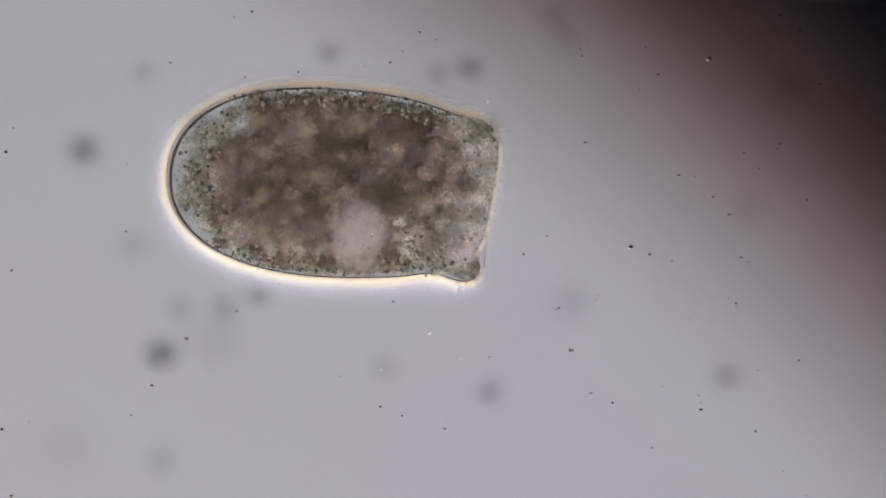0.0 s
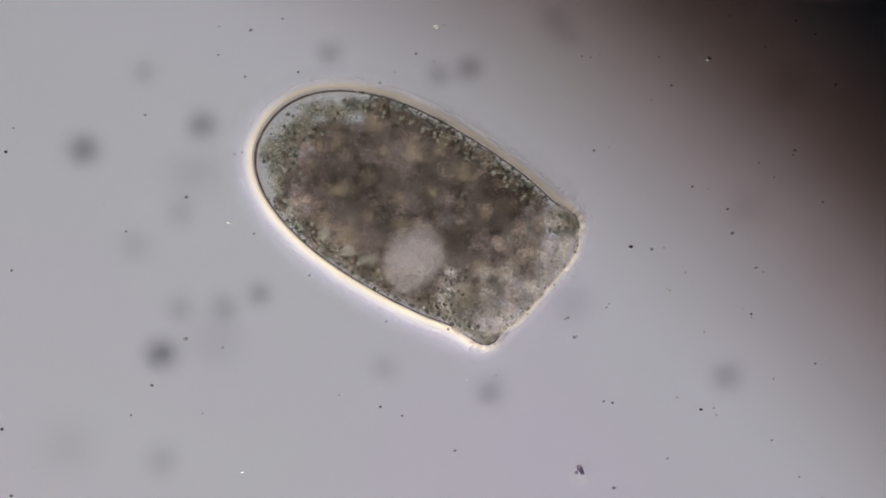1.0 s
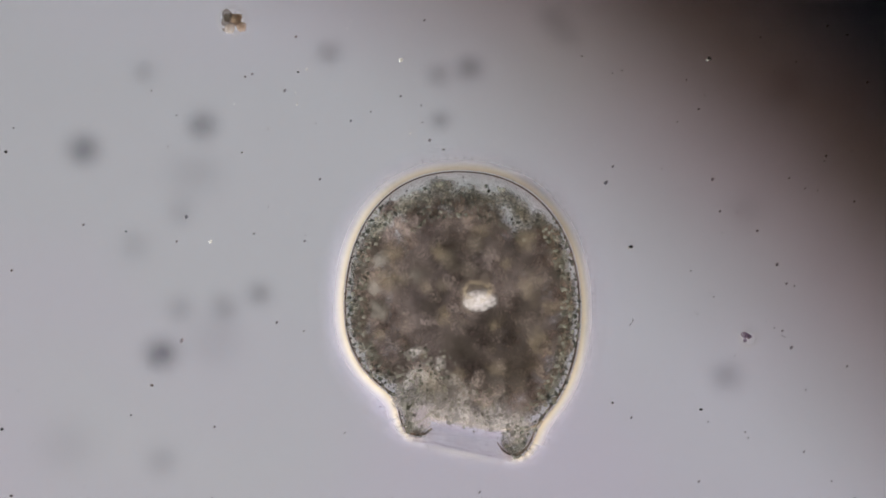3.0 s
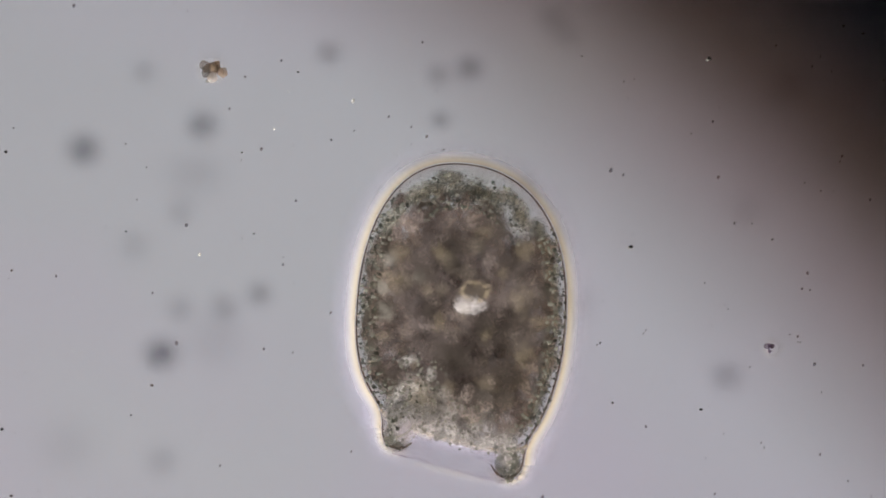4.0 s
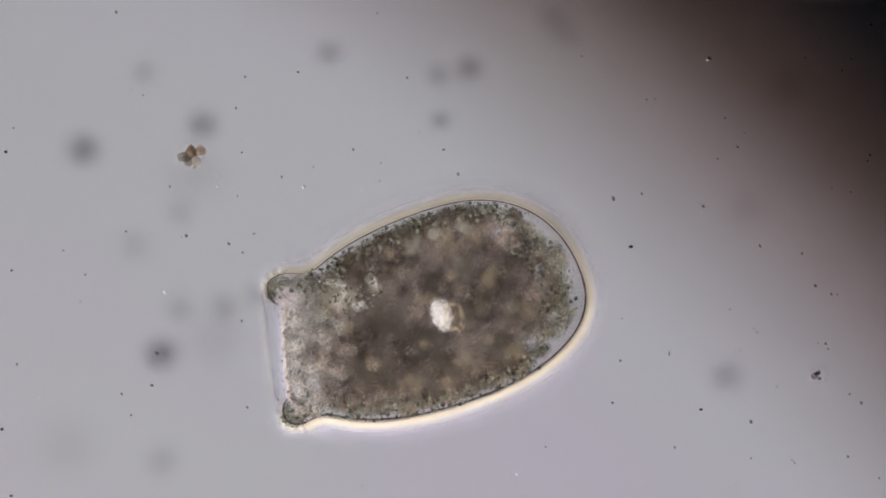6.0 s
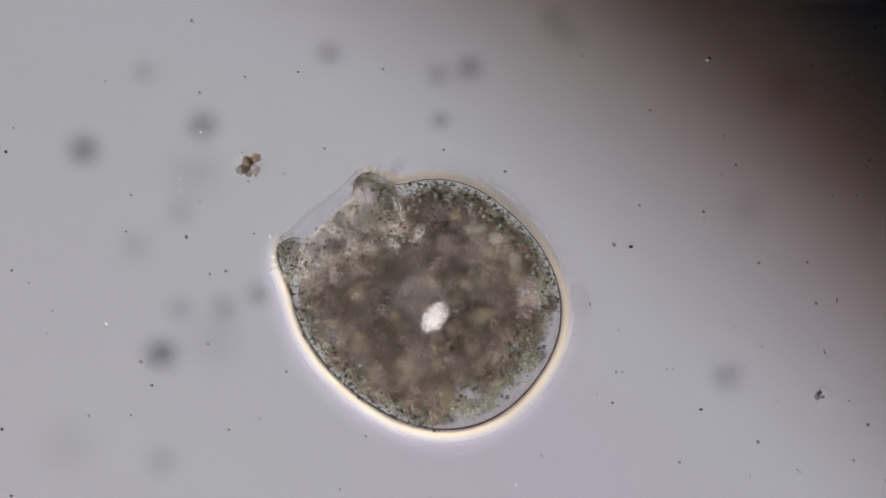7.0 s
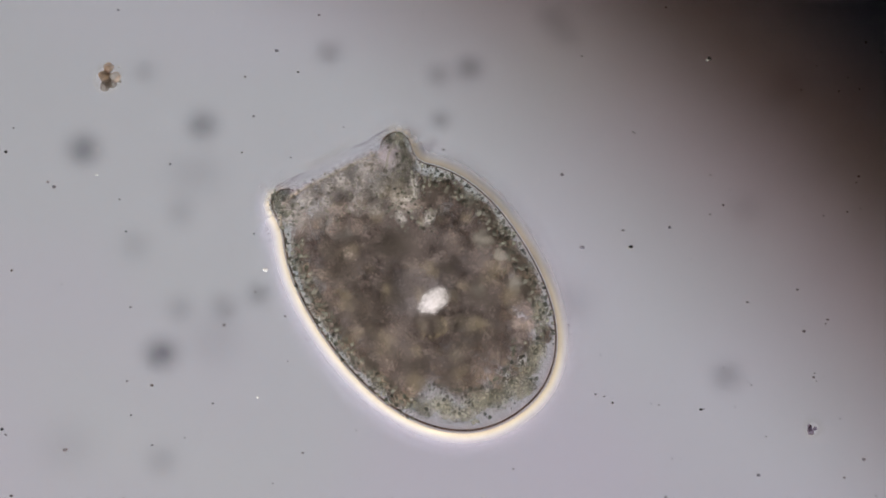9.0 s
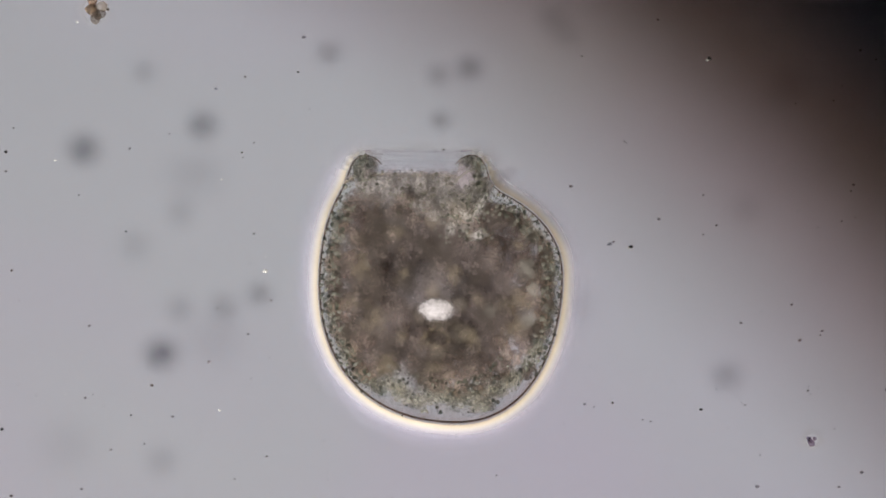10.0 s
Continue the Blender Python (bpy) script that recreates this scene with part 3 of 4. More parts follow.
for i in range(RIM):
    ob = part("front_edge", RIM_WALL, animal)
    part("sheath", RIM_GLOW, ob)
    MOVES.append((ob, rim_move(i)))


# lips: two knobs at the mouth, and the thin film of the mouth between them
def lip_move(which):
    def at(t):
        p = shape(t)[4 + which]
        return pose(p[0], p[1], 0)
    return at


LONG, WIDE = KNOB * 1.05, KNOB


def lip_mesh(which):
    data = lump_mesh("lip", LIP, 3 + which, WIDE, 0.5, 0.12)
    data.transform(Matrix.Diagonal((LONG / WIDE, 1, 1, 1)))
    return data



for which, side in ((0, -1), (1, 1)):
    ob = part("lip", lip_mesh(which), animal, "clear greenish lip knob")
    rng = random.Random(50 + which)
    bm = bmesh.new()
    for _ in range(15):
        a, d = rng.uniform(0, math.tau), WIDE * 0.8 * math.sqrt(rng.random())
        add_bead(bm, (d * math.cos(a), d * math.sin(a), 30 * MIC), rng.uniform(0.9, 3.6) * UNIT, rng)
    tagged(part("grain_cluster", mesh_of("grain_cluster", bm, RIM_GRAIN), ob), kind="stuff")
    MOVES.append((ob, lip_move(which)))


def cilium_mesh(seed):
    """A short bent hair, thinner towards its tip."""
    rng = random.Random(seed)
    bend, length = rng.uniform(-0.5, 0.5), rng.uniform(26, 44) * UNIT
    bm = bmesh.new()
    rings = []
    for i in range(7):
        u = i / 6
        c = Vector((length * u * math.cos(bend * u), length * u * math.sin(bend * u), 14 * MIC))
        r = 0.8 * UNIT * (1 - 0.8 * u)
        rings.append([bm.verts.new(c + Vector((0, r * math.cos(a), r * math.sin(a)))) for a in (0, math.tau / 3, 2 * math.tau / 3)])
    for a, b in zip(rings, rings[1:]):
        for i in range(3):
            bm.faces.new((a[i], b[i], b[(i + 1) % 3], a[(i + 1) % 3]))
    return mesh_of("cilium", bm, THIN)


for which, side in ((0, -1), (1, 1)):
    lip = [o for o in animal.children if o.name.startswith("lip")][which]
    for i in (1, 3):
        ob = part("cilium", cilium_mesh(200 + 10 * which + i), lip, "fine pale hair" if i == 1 else "")
        ob.matrix_basis = pose(LONG * 0.8, side * WIDE * (0.5 - 0.28 * i), 0, 0, 0, side * (28 - 22 * i))


def film_move(which):
    """Half of the film, from one lip towards the other."""
    def at(t):
        s = shape(t)
        p, q = s[4 + which], s[5 - which]
        return pose(p[0], p[1], 4 * MIC, 0, 0, math.degrees(math.atan2(q[1] - p[1], q[0] - p[0])))
    return at


# Painted halo along the outer edge of the film
FILM_GLOW = make_edge_glow("film_edge_glow", 0.13, True)
for which, side in ((0, 1), (1, -1)):
    rows = [(y * side * UNIT, z) for y, z in ((-34, 10 * MIC), (-30, 12 * MIC), (-25, 14 * MIC), (-12, 17 * MIC), (0, 19 * MIC), (16, 16 * MIC), (30, 10 * MIC))]
    half = sweep("oral_film", FILM, [(x * UNIT, 0.0) for x in np.linspace(0, 170, 12)], rows, reach=side)
    ob = part("oral_film", half, animal, "thin pale film across the mouth")
    edge = [(x * UNIT, -30 * side * UNIT) for x in np.linspace(-100, 100, 14)]
    part("sheath", sweep("sheath", FILM_GLOW, edge, [(-side * y, z) for y, z in GLOW], reach=-1.3 * side, pitch=100 * UNIT), ob).location.x = 95 * UNIT
    MOVES.append((ob, film_move(which)))

# the plasm inside: lumps that follow the body as it stretches
REF = 4.0
REF_RING = np.array([ring_at(REF, k / 400) for k in range(400)])
REF_TURNS, REF_REACH = np.arctan2(REF_RING[:, 1], REF_RING[:, 0]), np.hypot(REF_RING[:, 0], REF_RING[:, 1])


def seat(x, y):
    """Where a point of the resting body (own space) lies: way round the outline, and depth from the centre."""
    want = math.atan2(y, x)
    off = np.abs((REF_TURNS - want + math.pi) % math.tau - math.pi)
    best = int(np.argmin(off))
    return best / 400, math.hypot(x, y) / REF_REACH[best]


def inner_move(k, depth, z, spin):
    def at(t):
        p = ring_at(t, k) * depth
        return pose(p[0], p[1], z, 0, 0, spin)
    return at


RNG = random.Random(11)


def scatter(count, gap, margin, seed):
    """Places at least gap from each other and margin from the outline; more room at the pole and behind the mouth."""
    rng = random.Random(seed)
    found, tries = [], 0
    while len(found) < count and tries < 8000:
        tries += 1
        x, y = rng.uniform(-330, 330), rng.uniform(-240, 240)
        k, d = seat(x * UNIT, y * UNIT)
        if d >= 1:
            continue
        room = np.hypot(*(REF_RING - (x * UNIT, y * UNIT)).T).min() / UNIT
        if room > margin + 46 * (x < -110) + (18 if y < 0 else 8) * (x > 130) and all(math.hypot(x - f[0], y - f[1]) > gap for f in found):
            found.append((x, y, k, d, room))
    return [f[2:] for f in found]


def fill(name, meshes, places, small, large, z, label):
    for n, (k, d, *room) in enumerate(places):
        ob = part(name, meshes[n % len(meshes)], animal, label if n == 0 else "")
        s = min(RNG.uniform(small, large), *[0.5 * small + 0.62 * r for r in room], large) * UNIT
        ob.scale = (s, s * RNG.uniform(0.6, 1.0), s * 0.6)
        MOVES.append((ob, inner_move(k, d, z + RNG.uniform(0, 8 * MIC), RNG.uniform(0, 360))))


fill("plasm_mass", [lump_mesh("plasm_mass", MASS, i, 1.0, 0.25, 0.25) for i in range(4)], scatter(46, 40, 46, 1), 66, 92, 4 * MIC, "brown plasm mass")
MIDDLE = [seat(x * UNIT, y * UNIT) for x, y in ((60, -40), (70, 5), (100, 35), (105, -15), (30, 20), (130, 20), (40, -80))]
fill("plasm_mass", [bpy.data.meshes["plasm_mass"], bpy.data.meshes["plasm_mass.001"]], MIDDLE, 56, 76, 6 * MIC, "")
fill("plasm_lump", [lump_mesh("plasm_lump", LUMP, 10 + i, 1.0, 0.5, 0.3) for i in range(6)], scatter(130, 21, 20, 2), 22, 50, 12 * MIC, "dark brown plasm lump")
HAZE_PLASM = make_soft("plasm_haze", (0.376, 0.316, 0.315), 0.34, 1.5, 0.0, 1.6)
fill("plasm_haze", [lump_mesh("plasm_haze", HAZE_PLASM, 150 + i, 1.0, 0.3, 0.3) for i in range(4)], scatter(40, 38, 34, 9), 36, 76, 18 * MIC, "soft mauve-brown plasm")
fill("food_vacuole", [lump_mesh("food_vacuole", VACUOLE, 20 + i, 1.0, 0.6, 0.12) for i in range(4)], scatter(14, 44, 46, 3), 12, 28, 21 * MIC, "yellow-brown food vacuole")


# large dark patches, and soft yellow and lilac ones over them
DARK_PATCH = make_soft("dark_plasm", (0.10, 0.084, 0.077), 0.58, 2.0, 0.0, 2.2)
YELLOW_PATCH = make_soft("yellow_plasm", (0.52, 0.435, 0.32), 0.17, 2.3, 0.0, 2.6)
fill("dark_plasm", [lump_mesh("dark_plasm", DARK_PATCH, 180 + i, 1.0, 0.3, 0.4) for i in range(4)], scatter(15, 66, 44, 21), 44, 76, 24 * MIC, "dark brown patch of plasm")
fill("yellow_plasm", [lump_mesh("yellow_plasm", YELLOW_PATCH, 190 + i, 1.0, 0.4, 0.4) for i in range(4)], scatter(18, 46, 48, 22), 16, 42, 30 * MIC, "yellow-brown patch of plasm")


def cluster_mesh(seed, count, spread, small, large, material):
    rng = random.Random(seed)
    bm = bmesh.new()
    for _ in range(count):
        a, d = rng.uniform(0, math.tau), spread * math.sqrt(rng.random()) * UNIT
        add_bead(bm, (d * math.cos(a), d * math.sin(a), rng.uniform(0, 4 * MIC)), rng.uniform(small, large) * UNIT, rng)
    return mesh_of("granular_patch", bm, material)


def strew(meshes, places, z, label):
    for n, (k, d, *_) in enumerate(places):
        ob = tagged(part("granular_patch", meshes[n % len(meshes)], animal, label if n == 0 else ""), kind="stuff")
        MOVES.append((ob, inner_move(k, d, z, RNG.uniform(0, 360))))


# fine grains all over, and a paler grainy field behind the mouth
strew([cluster_mesh(100 + i, 9, 17, 0.9, 2.8, GRAIN) for i in range(6)], [p for p in scatter(110, 24, 22, 5) if p[2] < 48], 28 * MIC, "fine dark granules")
MOUTH = [(0.845 + 0.155 * (i + 0.5) / 9, d) for i in range(9) for d in (0.93, 0.75, 0.84, 0.66)]
strew([cluster_mesh(120 + i, 14, 26, 1.0, 3.4, GRAIN) for i in range(6)], [m for n, m in enumerate(MOUTH) if n % 4 < 2], 36 * MIC, "granules behind the mouth")
fill("plasm_lump", [bpy.data.meshes["plasm_lump"]], MOUTH[1::4] + MOUTH[3::4], 26, 40, 19 * MIC, "")
fill("mouth_plasm", [lump_mesh("mouth_plasm", MOUTH_PLASM, 35 + i, 1.0, 0.4, 0.3) for i in range(3)], MOUTH + MOUTH[::4], 28, 44, 21 * MIC, "pale grainy plasm behind the mouth")

def base_move(which, k, share, z, spin=0):
    def at(t):
        p = shape(t)[4 + which] * (1 - share) + ring_at(t, k) * 0.86 * share
        return pose(p[0], p[1], z, 0, 0, 70 * share + spin)
    return at


for which, side in ((0, 0.985), (1, 0.825)):
    for n, (share, r) in enumerate(((0.2, 26), (0.42, 32), (0.62, 36), (0.8, 36))):
        ob = part("mouth_plasm", bpy.data.meshes["mouth_plasm" if n % 2 else "mouth_plasm.001"], animal)
        ob.scale = (r * UNIT, r * UNIT * 0.9, r * UNIT * 0.5)
        MOVES.append((ob, base_move(which, side, share, 20 * MIC + 2 * MIC * n)))
        ob = tagged(part("granular_patch", cluster_mesh(160 + 4 * which + n, 14, 22, 0.9, 3.4, RIM_GRAIN), animal), kind="stuff")
        MOVES.append((ob, base_move(which, side, share, 36 * MIC)))

# Pale colour that paints the sparkle of granules and gullet ridge
SPARKLE = make_grain("painted_sparkle", [(0.0, (0.40, 0.39, 0.37)), (0.5, (0.58, 0.57, 0.56))], 0.80)

# the gullet beside one lip: a pale lilac hollow with a bright curved ridge, and dark lumps across from it
GULLET = make_soft("gullet", (0.62, 0.56, 0.64), 0.6, 1.0, 0.1, 1.8)
for share, r, stretch, turn in ((0.30, 30, 0.7, 20), (0.52, 34, 0.65, -35)):
    ob = part("gullet", lump_mesh("gullet", GULLET, 170 + r, 1.0, 0.4, 0.35), animal, "pale lilac gullet")
    ob.scale = (r * UNIT, r * stretch * UNIT, r * 0.3 * UNIT)
    MOVES.append((ob, base_move(0, 0.955, share, 37 * MIC, turn)))
bend = [(x * UNIT, 9 * UNIT * math.cos(x / 20)) for x in np.linspace(-30, 30, 14)]
RIDGE = sweep("gullet_ridge", SPARKLE, bend, [(-2 * UNIT, 0.0), (0.0, 1.2 * MIC), (2 * UNIT, 0.0), (0.0, -0.8 * MIC)], True)
ob = part("gullet_ridge", RIDGE, animal, "bright curved ridge of the gullet")
MOVES.append((ob, base_move(0, 0.975, 0.36, 43 * MIC, -90)))
for n, (x, y) in enumerate(((150, 20), (168, 48), (130, 55), (172, -5), (-148, -95), (-128, -108), (-158, -72), (-138, -82))):
    ob = part("plasm_lump", bpy.data.meshes["plasm_lump" if n % 2 else "plasm_lump.001"], animal)
    ob.scale = (24 * UNIT, 20 * UNIT, 12 * UNIT)
    k, d = seat(x * UNIT, y * UNIT)
    MOVES.append((ob, inner_move(k, d, 30 * MIC, 80 * n)))

# single bodies that can be told apart, at their seats in the resting animal
for x, y, r, z, mesh, name, label in ((8, -126, 30, 30 * MIC, PALE_LUMP, "pale_lump", "small pale lump"), (-52, -70, 22, 30 * MIC, PALE_LUMP, "pale_lump", ""), (-82, -122, 26, 31 * MIC, PALE_LUMP, "pale_lump", ""), (-30, -132, 22, 31 * MIC, PALE_LUMP, "pale_lump", ""), (152, 44, 40, 34 * MIC, DARK_PATCH, "dark_plasm", ""), (160, 78, 36, 34 * MIC, DARK_PATCH, "dark_plasm", ""), (-59, 14, 32, 30 * MIC, VACUOLE, "food_vacuole", ""), (-84, -22, 34, 30 * MIC, VACUOLE, "food_vacuole", ""), (-46, -88, 30, 30 * MIC, VACUOLE, "food_vacuole", ""), (-110, 30, 30, 30 * MIC, VACUOLE, "food_vacuole", ""), (-30, -30, 26, 27 * MIC, VACUOLE, "food_vacuole", ""), (-35, 40, 24, 27 * MIC, VACUOLE, "food_vacuole", ""), (-68, -14, 22, 29 * MIC, VACUOLE, "food_vacuole", "")):
    ob = part(name, lump_mesh(name, mesh, 40 + x, 1.0, 0.5, 0.3), animal, label)
    ob.scale = (r * UNIT, r * UNIT * 0.85, r * UNIT * 0.5)
    k, d = seat(x * UNIT, y * UNIT)
    MOVES.append((ob, inner_move(k, d, z, x * 5)))
for n, (x, y, r) in enumerate(((62, -150, 17), (22, -158, 20), (-58, -152, 16), (104, -138, 14), (-104, -132, 14), (-24, 156, 15), (-72, 146, 17), (44, 152, 14), (88, 144, 16))):
    ob = part("dark_plasm", bpy.data.meshes["dark_plasm.001" if n % 2 else "dark_plasm"], animal, "dark green-brown clump along the wall" if n == 0 else "")
    ob.scale = (r * 1.25 * UNIT, r * 0.9 * UNIT, r * 0.4 * UNIT)
    k, d = seat(x * UNIT, y * UNIT)
    MOVES.append((ob, inner_move(k, d, 33 * MIC, 0 if n % 3 else 25)))
MOUTH_SIDE = [seat(x * UNIT, y * UNIT) for x, y in ((118, -45), (140, -75), (95, -85), (150, -105))]
# Glints beside the mouth, painted as ragged whitish lumps
PAINTED_GLINT = make_soft("glint", (0.88, 0.85, 0.86), 0.5, 2.2, 0.0, 2.4)
for n, (k, d) in enumerate(MOUTH_SIDE[:4]):
    ob = part("glint", lump_mesh("glint", PAINTED_GLINT, 130 + n, 1.0, 0.5, 0.4), animal, "glint painted as a pale lump beside the mouth" if n == 0 else "")
    ob.scale = ((20 + 4 * n) * UNIT, 14 * UNIT, 6 * UNIT)
    MOVES.append((ob, inner_move(k, d, 32 * MIC, 50 * n)))
strew([cluster_mesh(145 + i, 8, 30, 0.8, 3.2, SPARKLE) for i in range(3)], MOUTH_SIDE, 41 * MIC, "granules with painted sparkle beside the mouth")
strew([cluster_mesh(140 + i, 26, 26, 1.0, 3.4, RIM_GRAIN) for i in range(3)], MOUTH_SIDE, 40 * MIC, "dark and pale granules beside the mouth")

# seconds, x and y in picture pixels, height that hides or shows the body
VACUOLE_PATH = [(0, 640, 418, 42), (0.5, 708, 424, 42), (1, 735, 456, 42), (1.5, 757, 492, 40), (2, 775, 520, 23), (2.5, 800, 545, 13), (2.6, 835, 530, 11), (4, 800, 552, 11), (5, 790, 566, 11), (5.7, 755, 565, 11), (6.8, 748, 530, 19), (8, 748, 520, 19), (9, 745, 515, 19), (9.6, 748, 495, 19), (9.7, 765, 518, 19), (10, 765, 515, 19)]
DROPLET_PATH = [(0, 745, 390, 6), (0.5, 812, 435, 6), (1, 845, 482, 6), (1.5, 835, 480, 8), (2, 818, 436, 18), (2.5, 838, 522, 22), (2.6, 850, 525, 30), (4, 832, 538, 26), (5, 812, 556, 24), (5.7, 790, 555, 26), (6.8, 770, 558, 52), (8, 775, 553, 52), (9, 768, 530, 52), (9.6, 765, 510, 52), (9.7, 765, 538, 52), (10, 772, 545, 52)]


RINGED_PATH = [(0, 740, 370, 4), (1.5, 815, 440, 6), (2, 826, 415, 30), (2.5, 806, 512, 36), (2.6, 845, 515, 36), (4, 840, 515, 36), (4.5, 850, 522, 36), (5, 842, 535, 36), (5.5, 832, 552, 36), (5.7, 815, 550, 36), (6.8, 785, 600, 24), (8, 778, 592, 24), (9, 768, 580, 24), (9.6, 770, 565, 24), (9.7, 775, 592, 24), (10, 772, 598, 24)]


def path_move(rows, spin=0):
    """A part that wanders inside the animal along a path of picture pixels."""
    def at(t):
        c, heading = shape(t)[:2]
        x, y, z = glide(rows, t)
        p = np.array(((x - 784) * UNIT, (441 - y) * UNIT)) - c
        k, s = math.cos(heading), math.sin(heading)
        return pose(p[0] * k + p[1] * s, p[1] * k - p[0] * s, z * MIC, 0, 0, spin)
    return at


for rows, r, mesh, name, label in ((VACUOLE_PATH, 88, PALE, "pale_vacuole", "clear vacuole painted pale"), (DROPLET_PATH, 40, DROPLET, "droplet", "droplet painted bright white"), (RINGED_PATH, 34, make_ringed(), "ringed_vacuole", "round vacuole with a golden rim")):
    ob = part(name, lump_mesh(name, mesh, 31, 1.0, 0.5, 0.35), animal, label)
    ob.scale = (r * UNIT * (0.85 if mesh is PALE else 0.7), r * UNIT, r * UNIT * 0.3)
    MOVES.append((ob, path_move(rows)))

# ---- dust out of focus on the frosted plate: placed by picture pixels, blur painted in ----
SMUDGES = [(150, 266, 34, 0.55), (287, 626, 34, 0.6), (360, 222, 32, 0.45), (459, 520, 28, 0.3), (397, 545, 32, 0.22), (319, 547, 30, 0.2), (583, 95, 28, 0.28), (830, 122, 28, 0.4), (776, 134, 26, 0.25), (866, 693, 30, 0.3), (1285, 666, 34, 0.28), (1010, 535, 48, 0.14), (680, 650, 32, 0.14), (320, 378, 30, 0.14), (240, 435, 34, 0.12), (976, 32, 36, 0.15), (1004, 62, 36, 0.13)]
SMUDGES += [(287, 815, 34, 0.15), (120, 790, 60, 0.08), (780, 214, 22, 0.3), (257, 128, 26, 0.16), (345, 310, 60, 0.12), (380, 600, 60, 0.12), (1390, 155, 46, 0.16), (1320, 370, 40, 0.10)]
SMUDGE_MESHES = [lump_mesh("dust_smudge", SMUDGE, 40 + i, 1.0, 0.04, 0.12, 2) for i in range(3)]
for n, (x, y, r, dark) in enumerate(SMUDGES):
    ob = tagged(new("dust_smudge", SMUDGE_MESHES[n % 3]), "soft grey dust smudge on the frosted plate", "dust", "dust smudges")
    ob.color = (1, 1, 1, dark * 0.78)
    ob.location = spot(x, y, -149.7 * MIC)
    ob.scale = (r * UNIT * 1.95, r * UNIT * 1.85, r * UNIT)

# ---- sharp specks lying on the slide ----
SPECKS = [(1255, 104, 4.2), (1116, 437, 4), (11, 269, 3.4), (269, 682, 3), (528, 128, 2.2), (1084, 713, 2.5), (1240, 725, 3), (450, 414, 2.2), (434, 136, 2), (223, 410, 2.2), (21, 479, 2.4), (673, 720, 2.4), (712, 736, 2.4), (785, 265, 2.2), (1030, 100, 2), (4, 760, 3), (20, 878, 3), (24, 227, 2), (428, 270, 2), (232, 735, 2)]
SPECK_MESHES = [lump_mesh("speck", SPECK, 60 + i, 1.0, 0.5, 0.5, 2) for i in range(5)]
# White lump that paints the glint of the larger specks
SPECK_GLINT = lump_mesh("glint", BRIGHT, 66, 1.0, 0.5, 0.4, 2)
for n, (x, y, r) in enumerate(SPECKS):
    ob = tagged(new("speck", SPECK_MESHES[n % 5]), "tiny black speck lying on the slide", "speck", "specks")
    ob.location, ob.scale = spot(x, y, 0.0), (r * UNIT, r * UNIT * 0.8, r * UNIT)
    if r >= 4:
        glint = part("glint", SPECK_GLINT, ob, "white glint painted beside the speck")
        glint.matrix_basis = pose(-0.85, -0.75, 0.3, 0, 0, 30) @ Matrix.Scale(0.62, 4)


# ---- matter that drifts in the water over the slide ----
def drift_move(rows):
    return lambda t: pose(*spot(*glide(rows, t), 0.0), 0, 0, 20 * t)


def clump_mesh(name, material, seed, count, spread):
    rng = random.Random(seed)
    bm = bmesh.new()
    for _ in range(count):
        r = rng.uniform(0.15, 0.5) * spread
        at = (rng.gauss(0, 0.45) * spread, rng.gauss(0, 0.45) * spread, r * 0.8)
        found = bmesh.ops.create_icosphere(bm, subdivisions=2, radius=r)["verts"]
        for v in found:
            v.co = v.co * (1 + 0.35 * noise.noise(v.co / r * 1.7 + Vector((seed, len(bm.verts), 0)))) + Vector(at)
    return mesh_of(name, bm, material)


CLUMP_PATH = [(0, 470, -140), (2.5, 427, 4), (3.8, 383, 104), (4.5, 360, 172), (5.5, 326, 263), (5.7, 315, 286), (6.3, 400, 250), (6.8, 496, 210), (7, 440, 294), (7.2, 367, 366), (7.4, 297, 369), (7.6, 250, 343), (8, 196, 292), (8.5, 177, 202), (9, 192, 140), (9.5, 195, 42), (10, 170, 20)]
PELLET_PATH = [(0, 1010, 930), (1.5, 1030, 780), (2.2, 1112, 655), (2.5, 1246, 593), (4, 1364, 616), (4.5, 1402, 619), (5, 1424, 632), (5.5, 1439, 648), (7, 1452, 698), (7.5, 1449, 717), (8, 1441, 734), (9, 1436, 757), (10, 1435, 777)]
PELLET = make_pellet()
clump = tagged(new("debris_clump", clump_mesh("debris_clump", DEBRIS, 5, 24, 20 * UNIT)), "orange-brown clump of debris adrift over the slide", "debris")
pellet = tagged(new("debris_pellet", clump_mesh("debris_pellet", PELLET, 8, 7, 12 * UNIT)), "small dark purple-grey pellet adrift over the slide", "debris")
# Painted halos round the clump and the pellet
THIN_GLOW = make_edge_glow("thin_edge_glow", 0.14)
circle = [(math.cos(a), -math.sin(a)) for a in np.linspace(0, math.tau, 33)]
for ob, r in ((clump, 21), (pellet, 11)):
    halo = sweep("sheath", THIN_GLOW, [(r * UNIT * x * 1.9, r * UNIT * y * 1.9) for x, y in circle], [(y, z * 0.5) for y, z in GLOW], reach=1.65)
    part("sheath", halo, ob, "faint pale painted glow").scale = (0.5, 0.5, 0.5)
DRIFTERS = [(clump, CLUMP_PATH), (pellet, PELLET_PATH)]
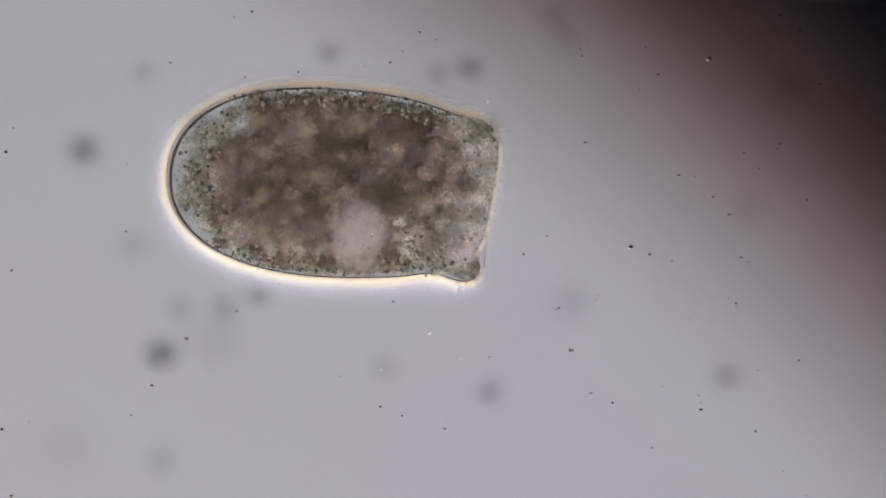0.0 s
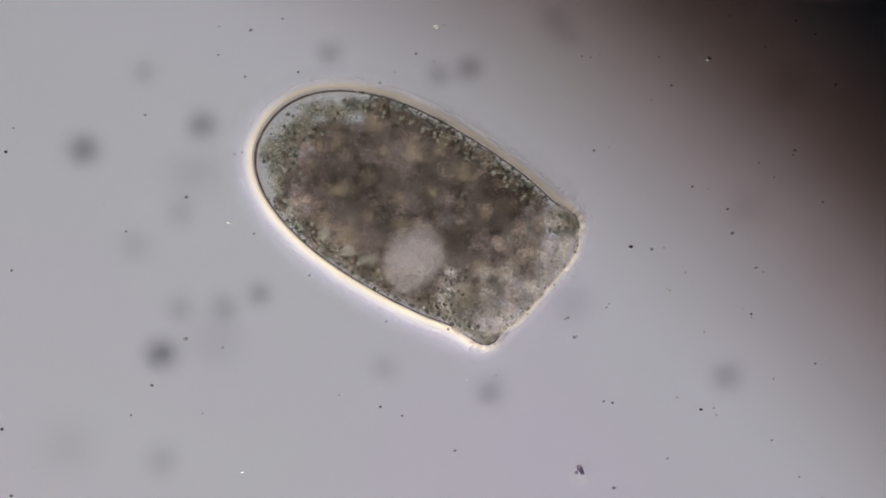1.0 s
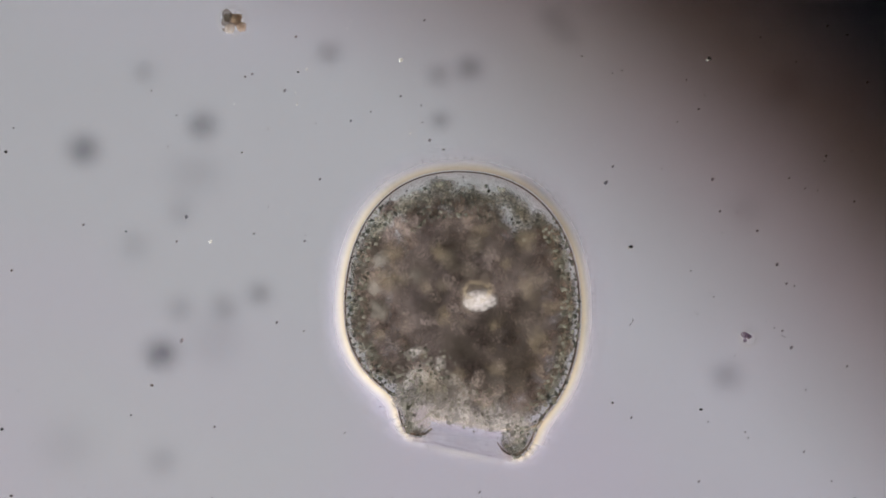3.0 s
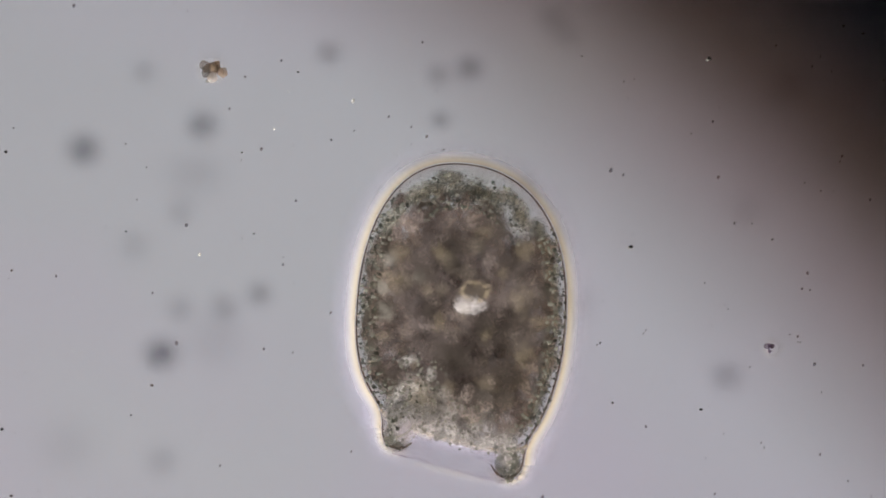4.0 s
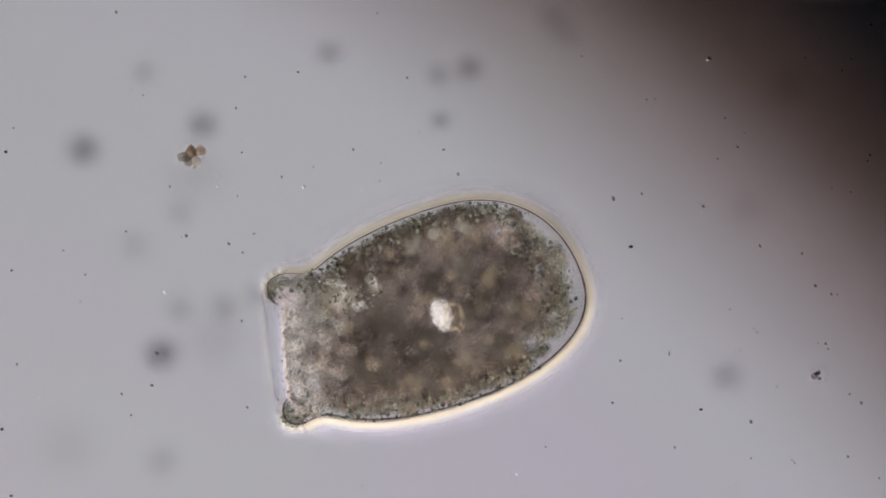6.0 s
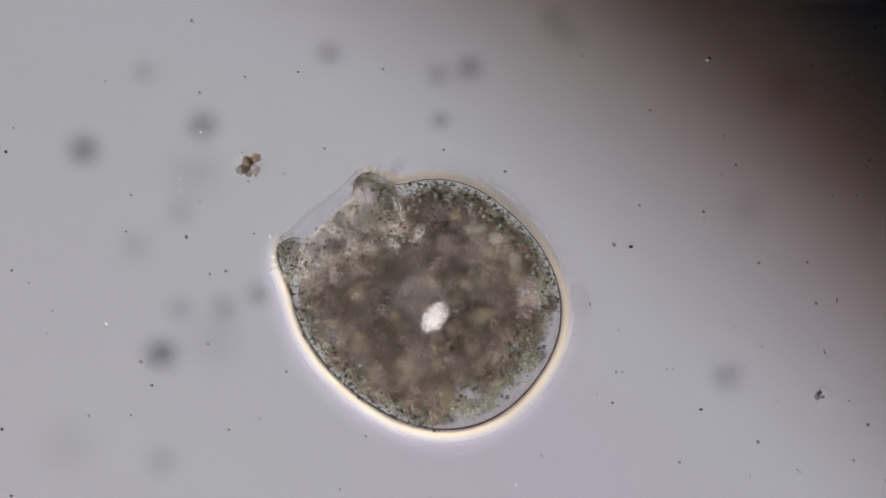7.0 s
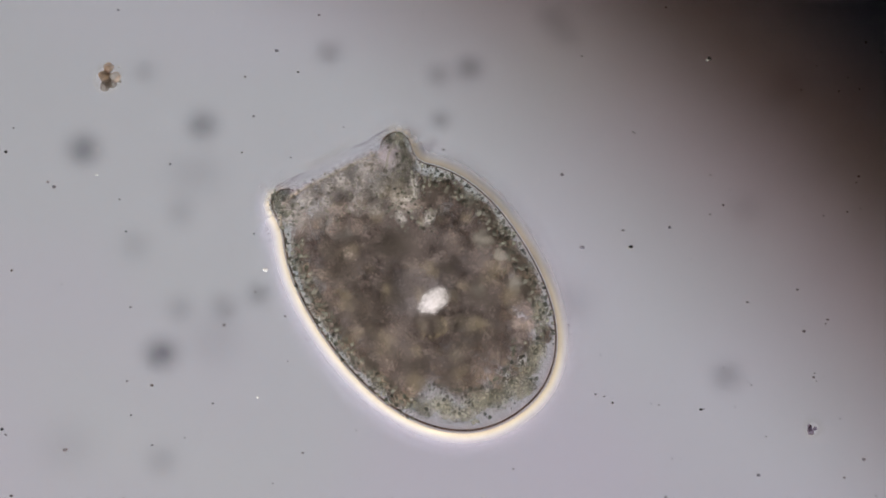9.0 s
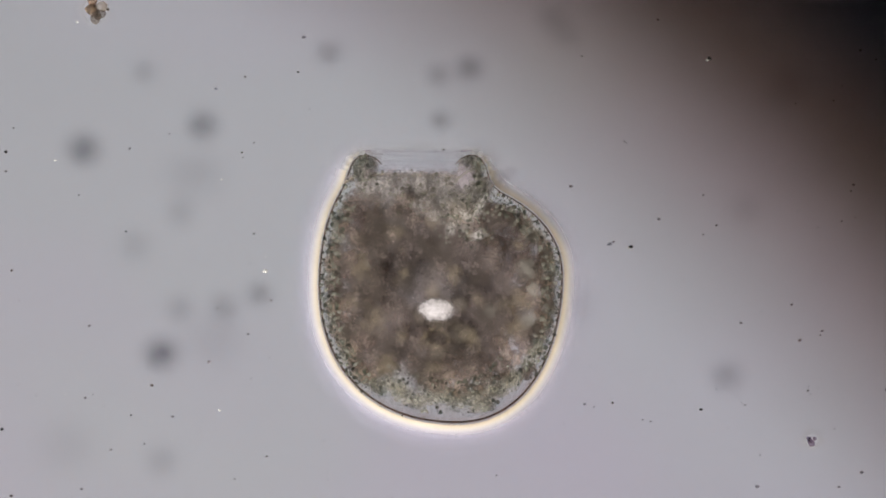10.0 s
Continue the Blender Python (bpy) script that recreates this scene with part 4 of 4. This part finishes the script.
TRACKS = [
    (5, 1, [(0, 860, 180), (0.6, 830, 120), (1, 772, 48), (1.5, 741, 22), (2, 724, 36), (2.5, 728, 73), (4, 625, 179), (5, 579, 277), (5.7, 557, 309), (7, 480, 420), (10, 470, 480)]),
    (4, 0, [(0, 446, 21), (0.5, 467, 26), (1, 444, 54), (1.5, 450, 96), (2.5, 512, 129), (4.5, 440, 318), (7, 400, 480), (9, 397, 575), (10, 370, 640)]),
    (4.5, 0, [(0, 1070, 940), (1.5, 1090, 790), (2.2, 1159, 645), (2.5, 1317, 609), (4, 1441, 645), (5, 1498, 668), (5.5, 1513, 691), (7, 1536, 752), (8, 1533, 786), (10, 1525, 836)]),
    (4.5, 0, [(0, 870, 960), (4, 960, 880), (4.4, 1041, 827), (5, 1187, 810), (5.5, 1300, 740), (7, 1341, 782), (8, 1343, 816), (10, 1340, 861)]),
    (5, 0, [(0, 1010, 620), (1.8, 1052, 485), (2, 1064, 395), (2.5, 1069, 334), (4, 1081, 302), (5.5, 1083, 308), (6.8, 1089, 435), (7.5, 1071, 427), (8.5, 1039, 429), (9.5, 1028, 445), (10, 1079, 432)]),
    (4, 0, [(0, 1150, 450), (2, 1174, 381), (2.5, 1236, 327), (4, 1271, 314), (5, 1270, 319), (5.5, 1244, 352), (7, 1245, 375), (8, 1217, 403), (9, 1185, 403), (10, 1166, 388)]),
    (4, 0, [(0, 1290, 380), (2.5, 1343, 457), (4, 1429, 484), (5.5, 1442, 495), (7, 1444, 537), (8.5, 1438, 579), (9.5, 1410, 593), (10, 1415, 602)]),
    (4, 1, [(0, 760, 590), (0.4, 603, 709), (1, 430, 835), (2, 250, 980), (10, 200, 1000)]),
    (4, 0, [(0, 640, 200), (2.6, 761, 250), (4, 755, 242), (5, 749, 276), (5.7, 786, 309), (8, 960, 300), (10, 1010, 330)]),
    (4, 1, [(0, 420, 380), (5, 330, 480), (6.8, 217, 559), (7.5, 110, 606), (8.1, 31, 649), (10, -120, 720)]),
    (4.5, 0, [(0, 330, 330), (7, 330, 420), (8.5, 207, 386), (9, 96, 331), (9.3, 31, 305), (10, -90, 270)]),
    (5, 0, [(0, 330, 600), (7, 250, 640), (8.5, 167, 732), (9, 116, 796), (9.4, 78, 850), (10, 20, 930)]),
    (4.5, 0, [(0, 110, -60), (5.3, 159, 20), (7, 340, 37), (7.5, 413, 80), (9, 490, 90), (10, 538, 66)]),
]


def flow(x, y, t):
    """How the water moves at a picture pixel, in pixels a second."""
    left = 1 / (1 + math.exp((x - 780) / 160))
    a = np.array((-18 - 40 * math.sin(y / 210), 70 + 30 * math.sin(x / 130)))
    b = np.array((-75, -25 + 60 * math.sin((y - 300) / 190)))
    late = 1 / (1 + math.exp(-(t - 6.3) * 3))
    c = np.array((38 * (1 - late) - 9, 8 + 18 * late + 12 * math.sin(x / 90)))
    return left * (a * (1 - late) + b * late) + (1 - left) * c


rng = random.Random(77)
for n in range(260):
    x, y, t0 = rng.uniform(0, 1568), rng.uniform(0, 882), rng.uniform(0, 10)
    rows = [(t0, x, y)]
    for way in (1, -1):
        p, t = np.array((x, y)), t0
        while 0 < t + 0.5 * way < 10:
            p = p + flow(p[0], p[1], t) * 0.5 * way
            t += 0.5 * way
            rows.append((t, *p))
        rows.append((10 if way > 0 else 0, *(p + flow(p[0], p[1], t) * ((10 if way > 0 else 0) - t))))
    TRACKS.append((rng.choice((1.0, 1.2, 1.3, 1.5, 1.8, 2.4)), 1 if rng.random() < 0.4 and x < 1050 else 0, sorted(rows)))
FAINT_MESHES = [lump_mesh("drifting_speck", FAINT, 70 + i, 1.0, 0.5, 0.5, 2) for i in range(5)]
BRIGHT_MESHES = [lump_mesh("bright_speck", BRIGHT, 80 + i, 1.0, 0.5, 0.5, 2) for i in range(3)]
for n, (r, light, rows) in enumerate(TRACKS):
    if light:
        ob = tagged(new("bright_speck", BRIGHT_MESHES[n % 3]), "tiny white speck adrift over the slide", "speck", "drifting specks")
    else:
        ob = tagged(new("drifting_speck", FAINT_MESHES[n % 5]), "tiny grey speck adrift over the slide", "speck", "drifting specks")
    k = UNIT * (1.1 if r < 3 else 0.85)
    ob.scale = (r * k, r * 0.75 * k, r * k)
    DRIFTERS.append((ob, rows))


def motions():
    for ob, place in MOVES:
        walk(ob, [(t, place(t)) for t in STEPS])
    for ob, rows in DRIFTERS:
        place = drift_move(rows)
        walk(ob, [(t, place(t)) for t in sorted(set([0, 10] + [r[0] for r in rows]))])


motions()
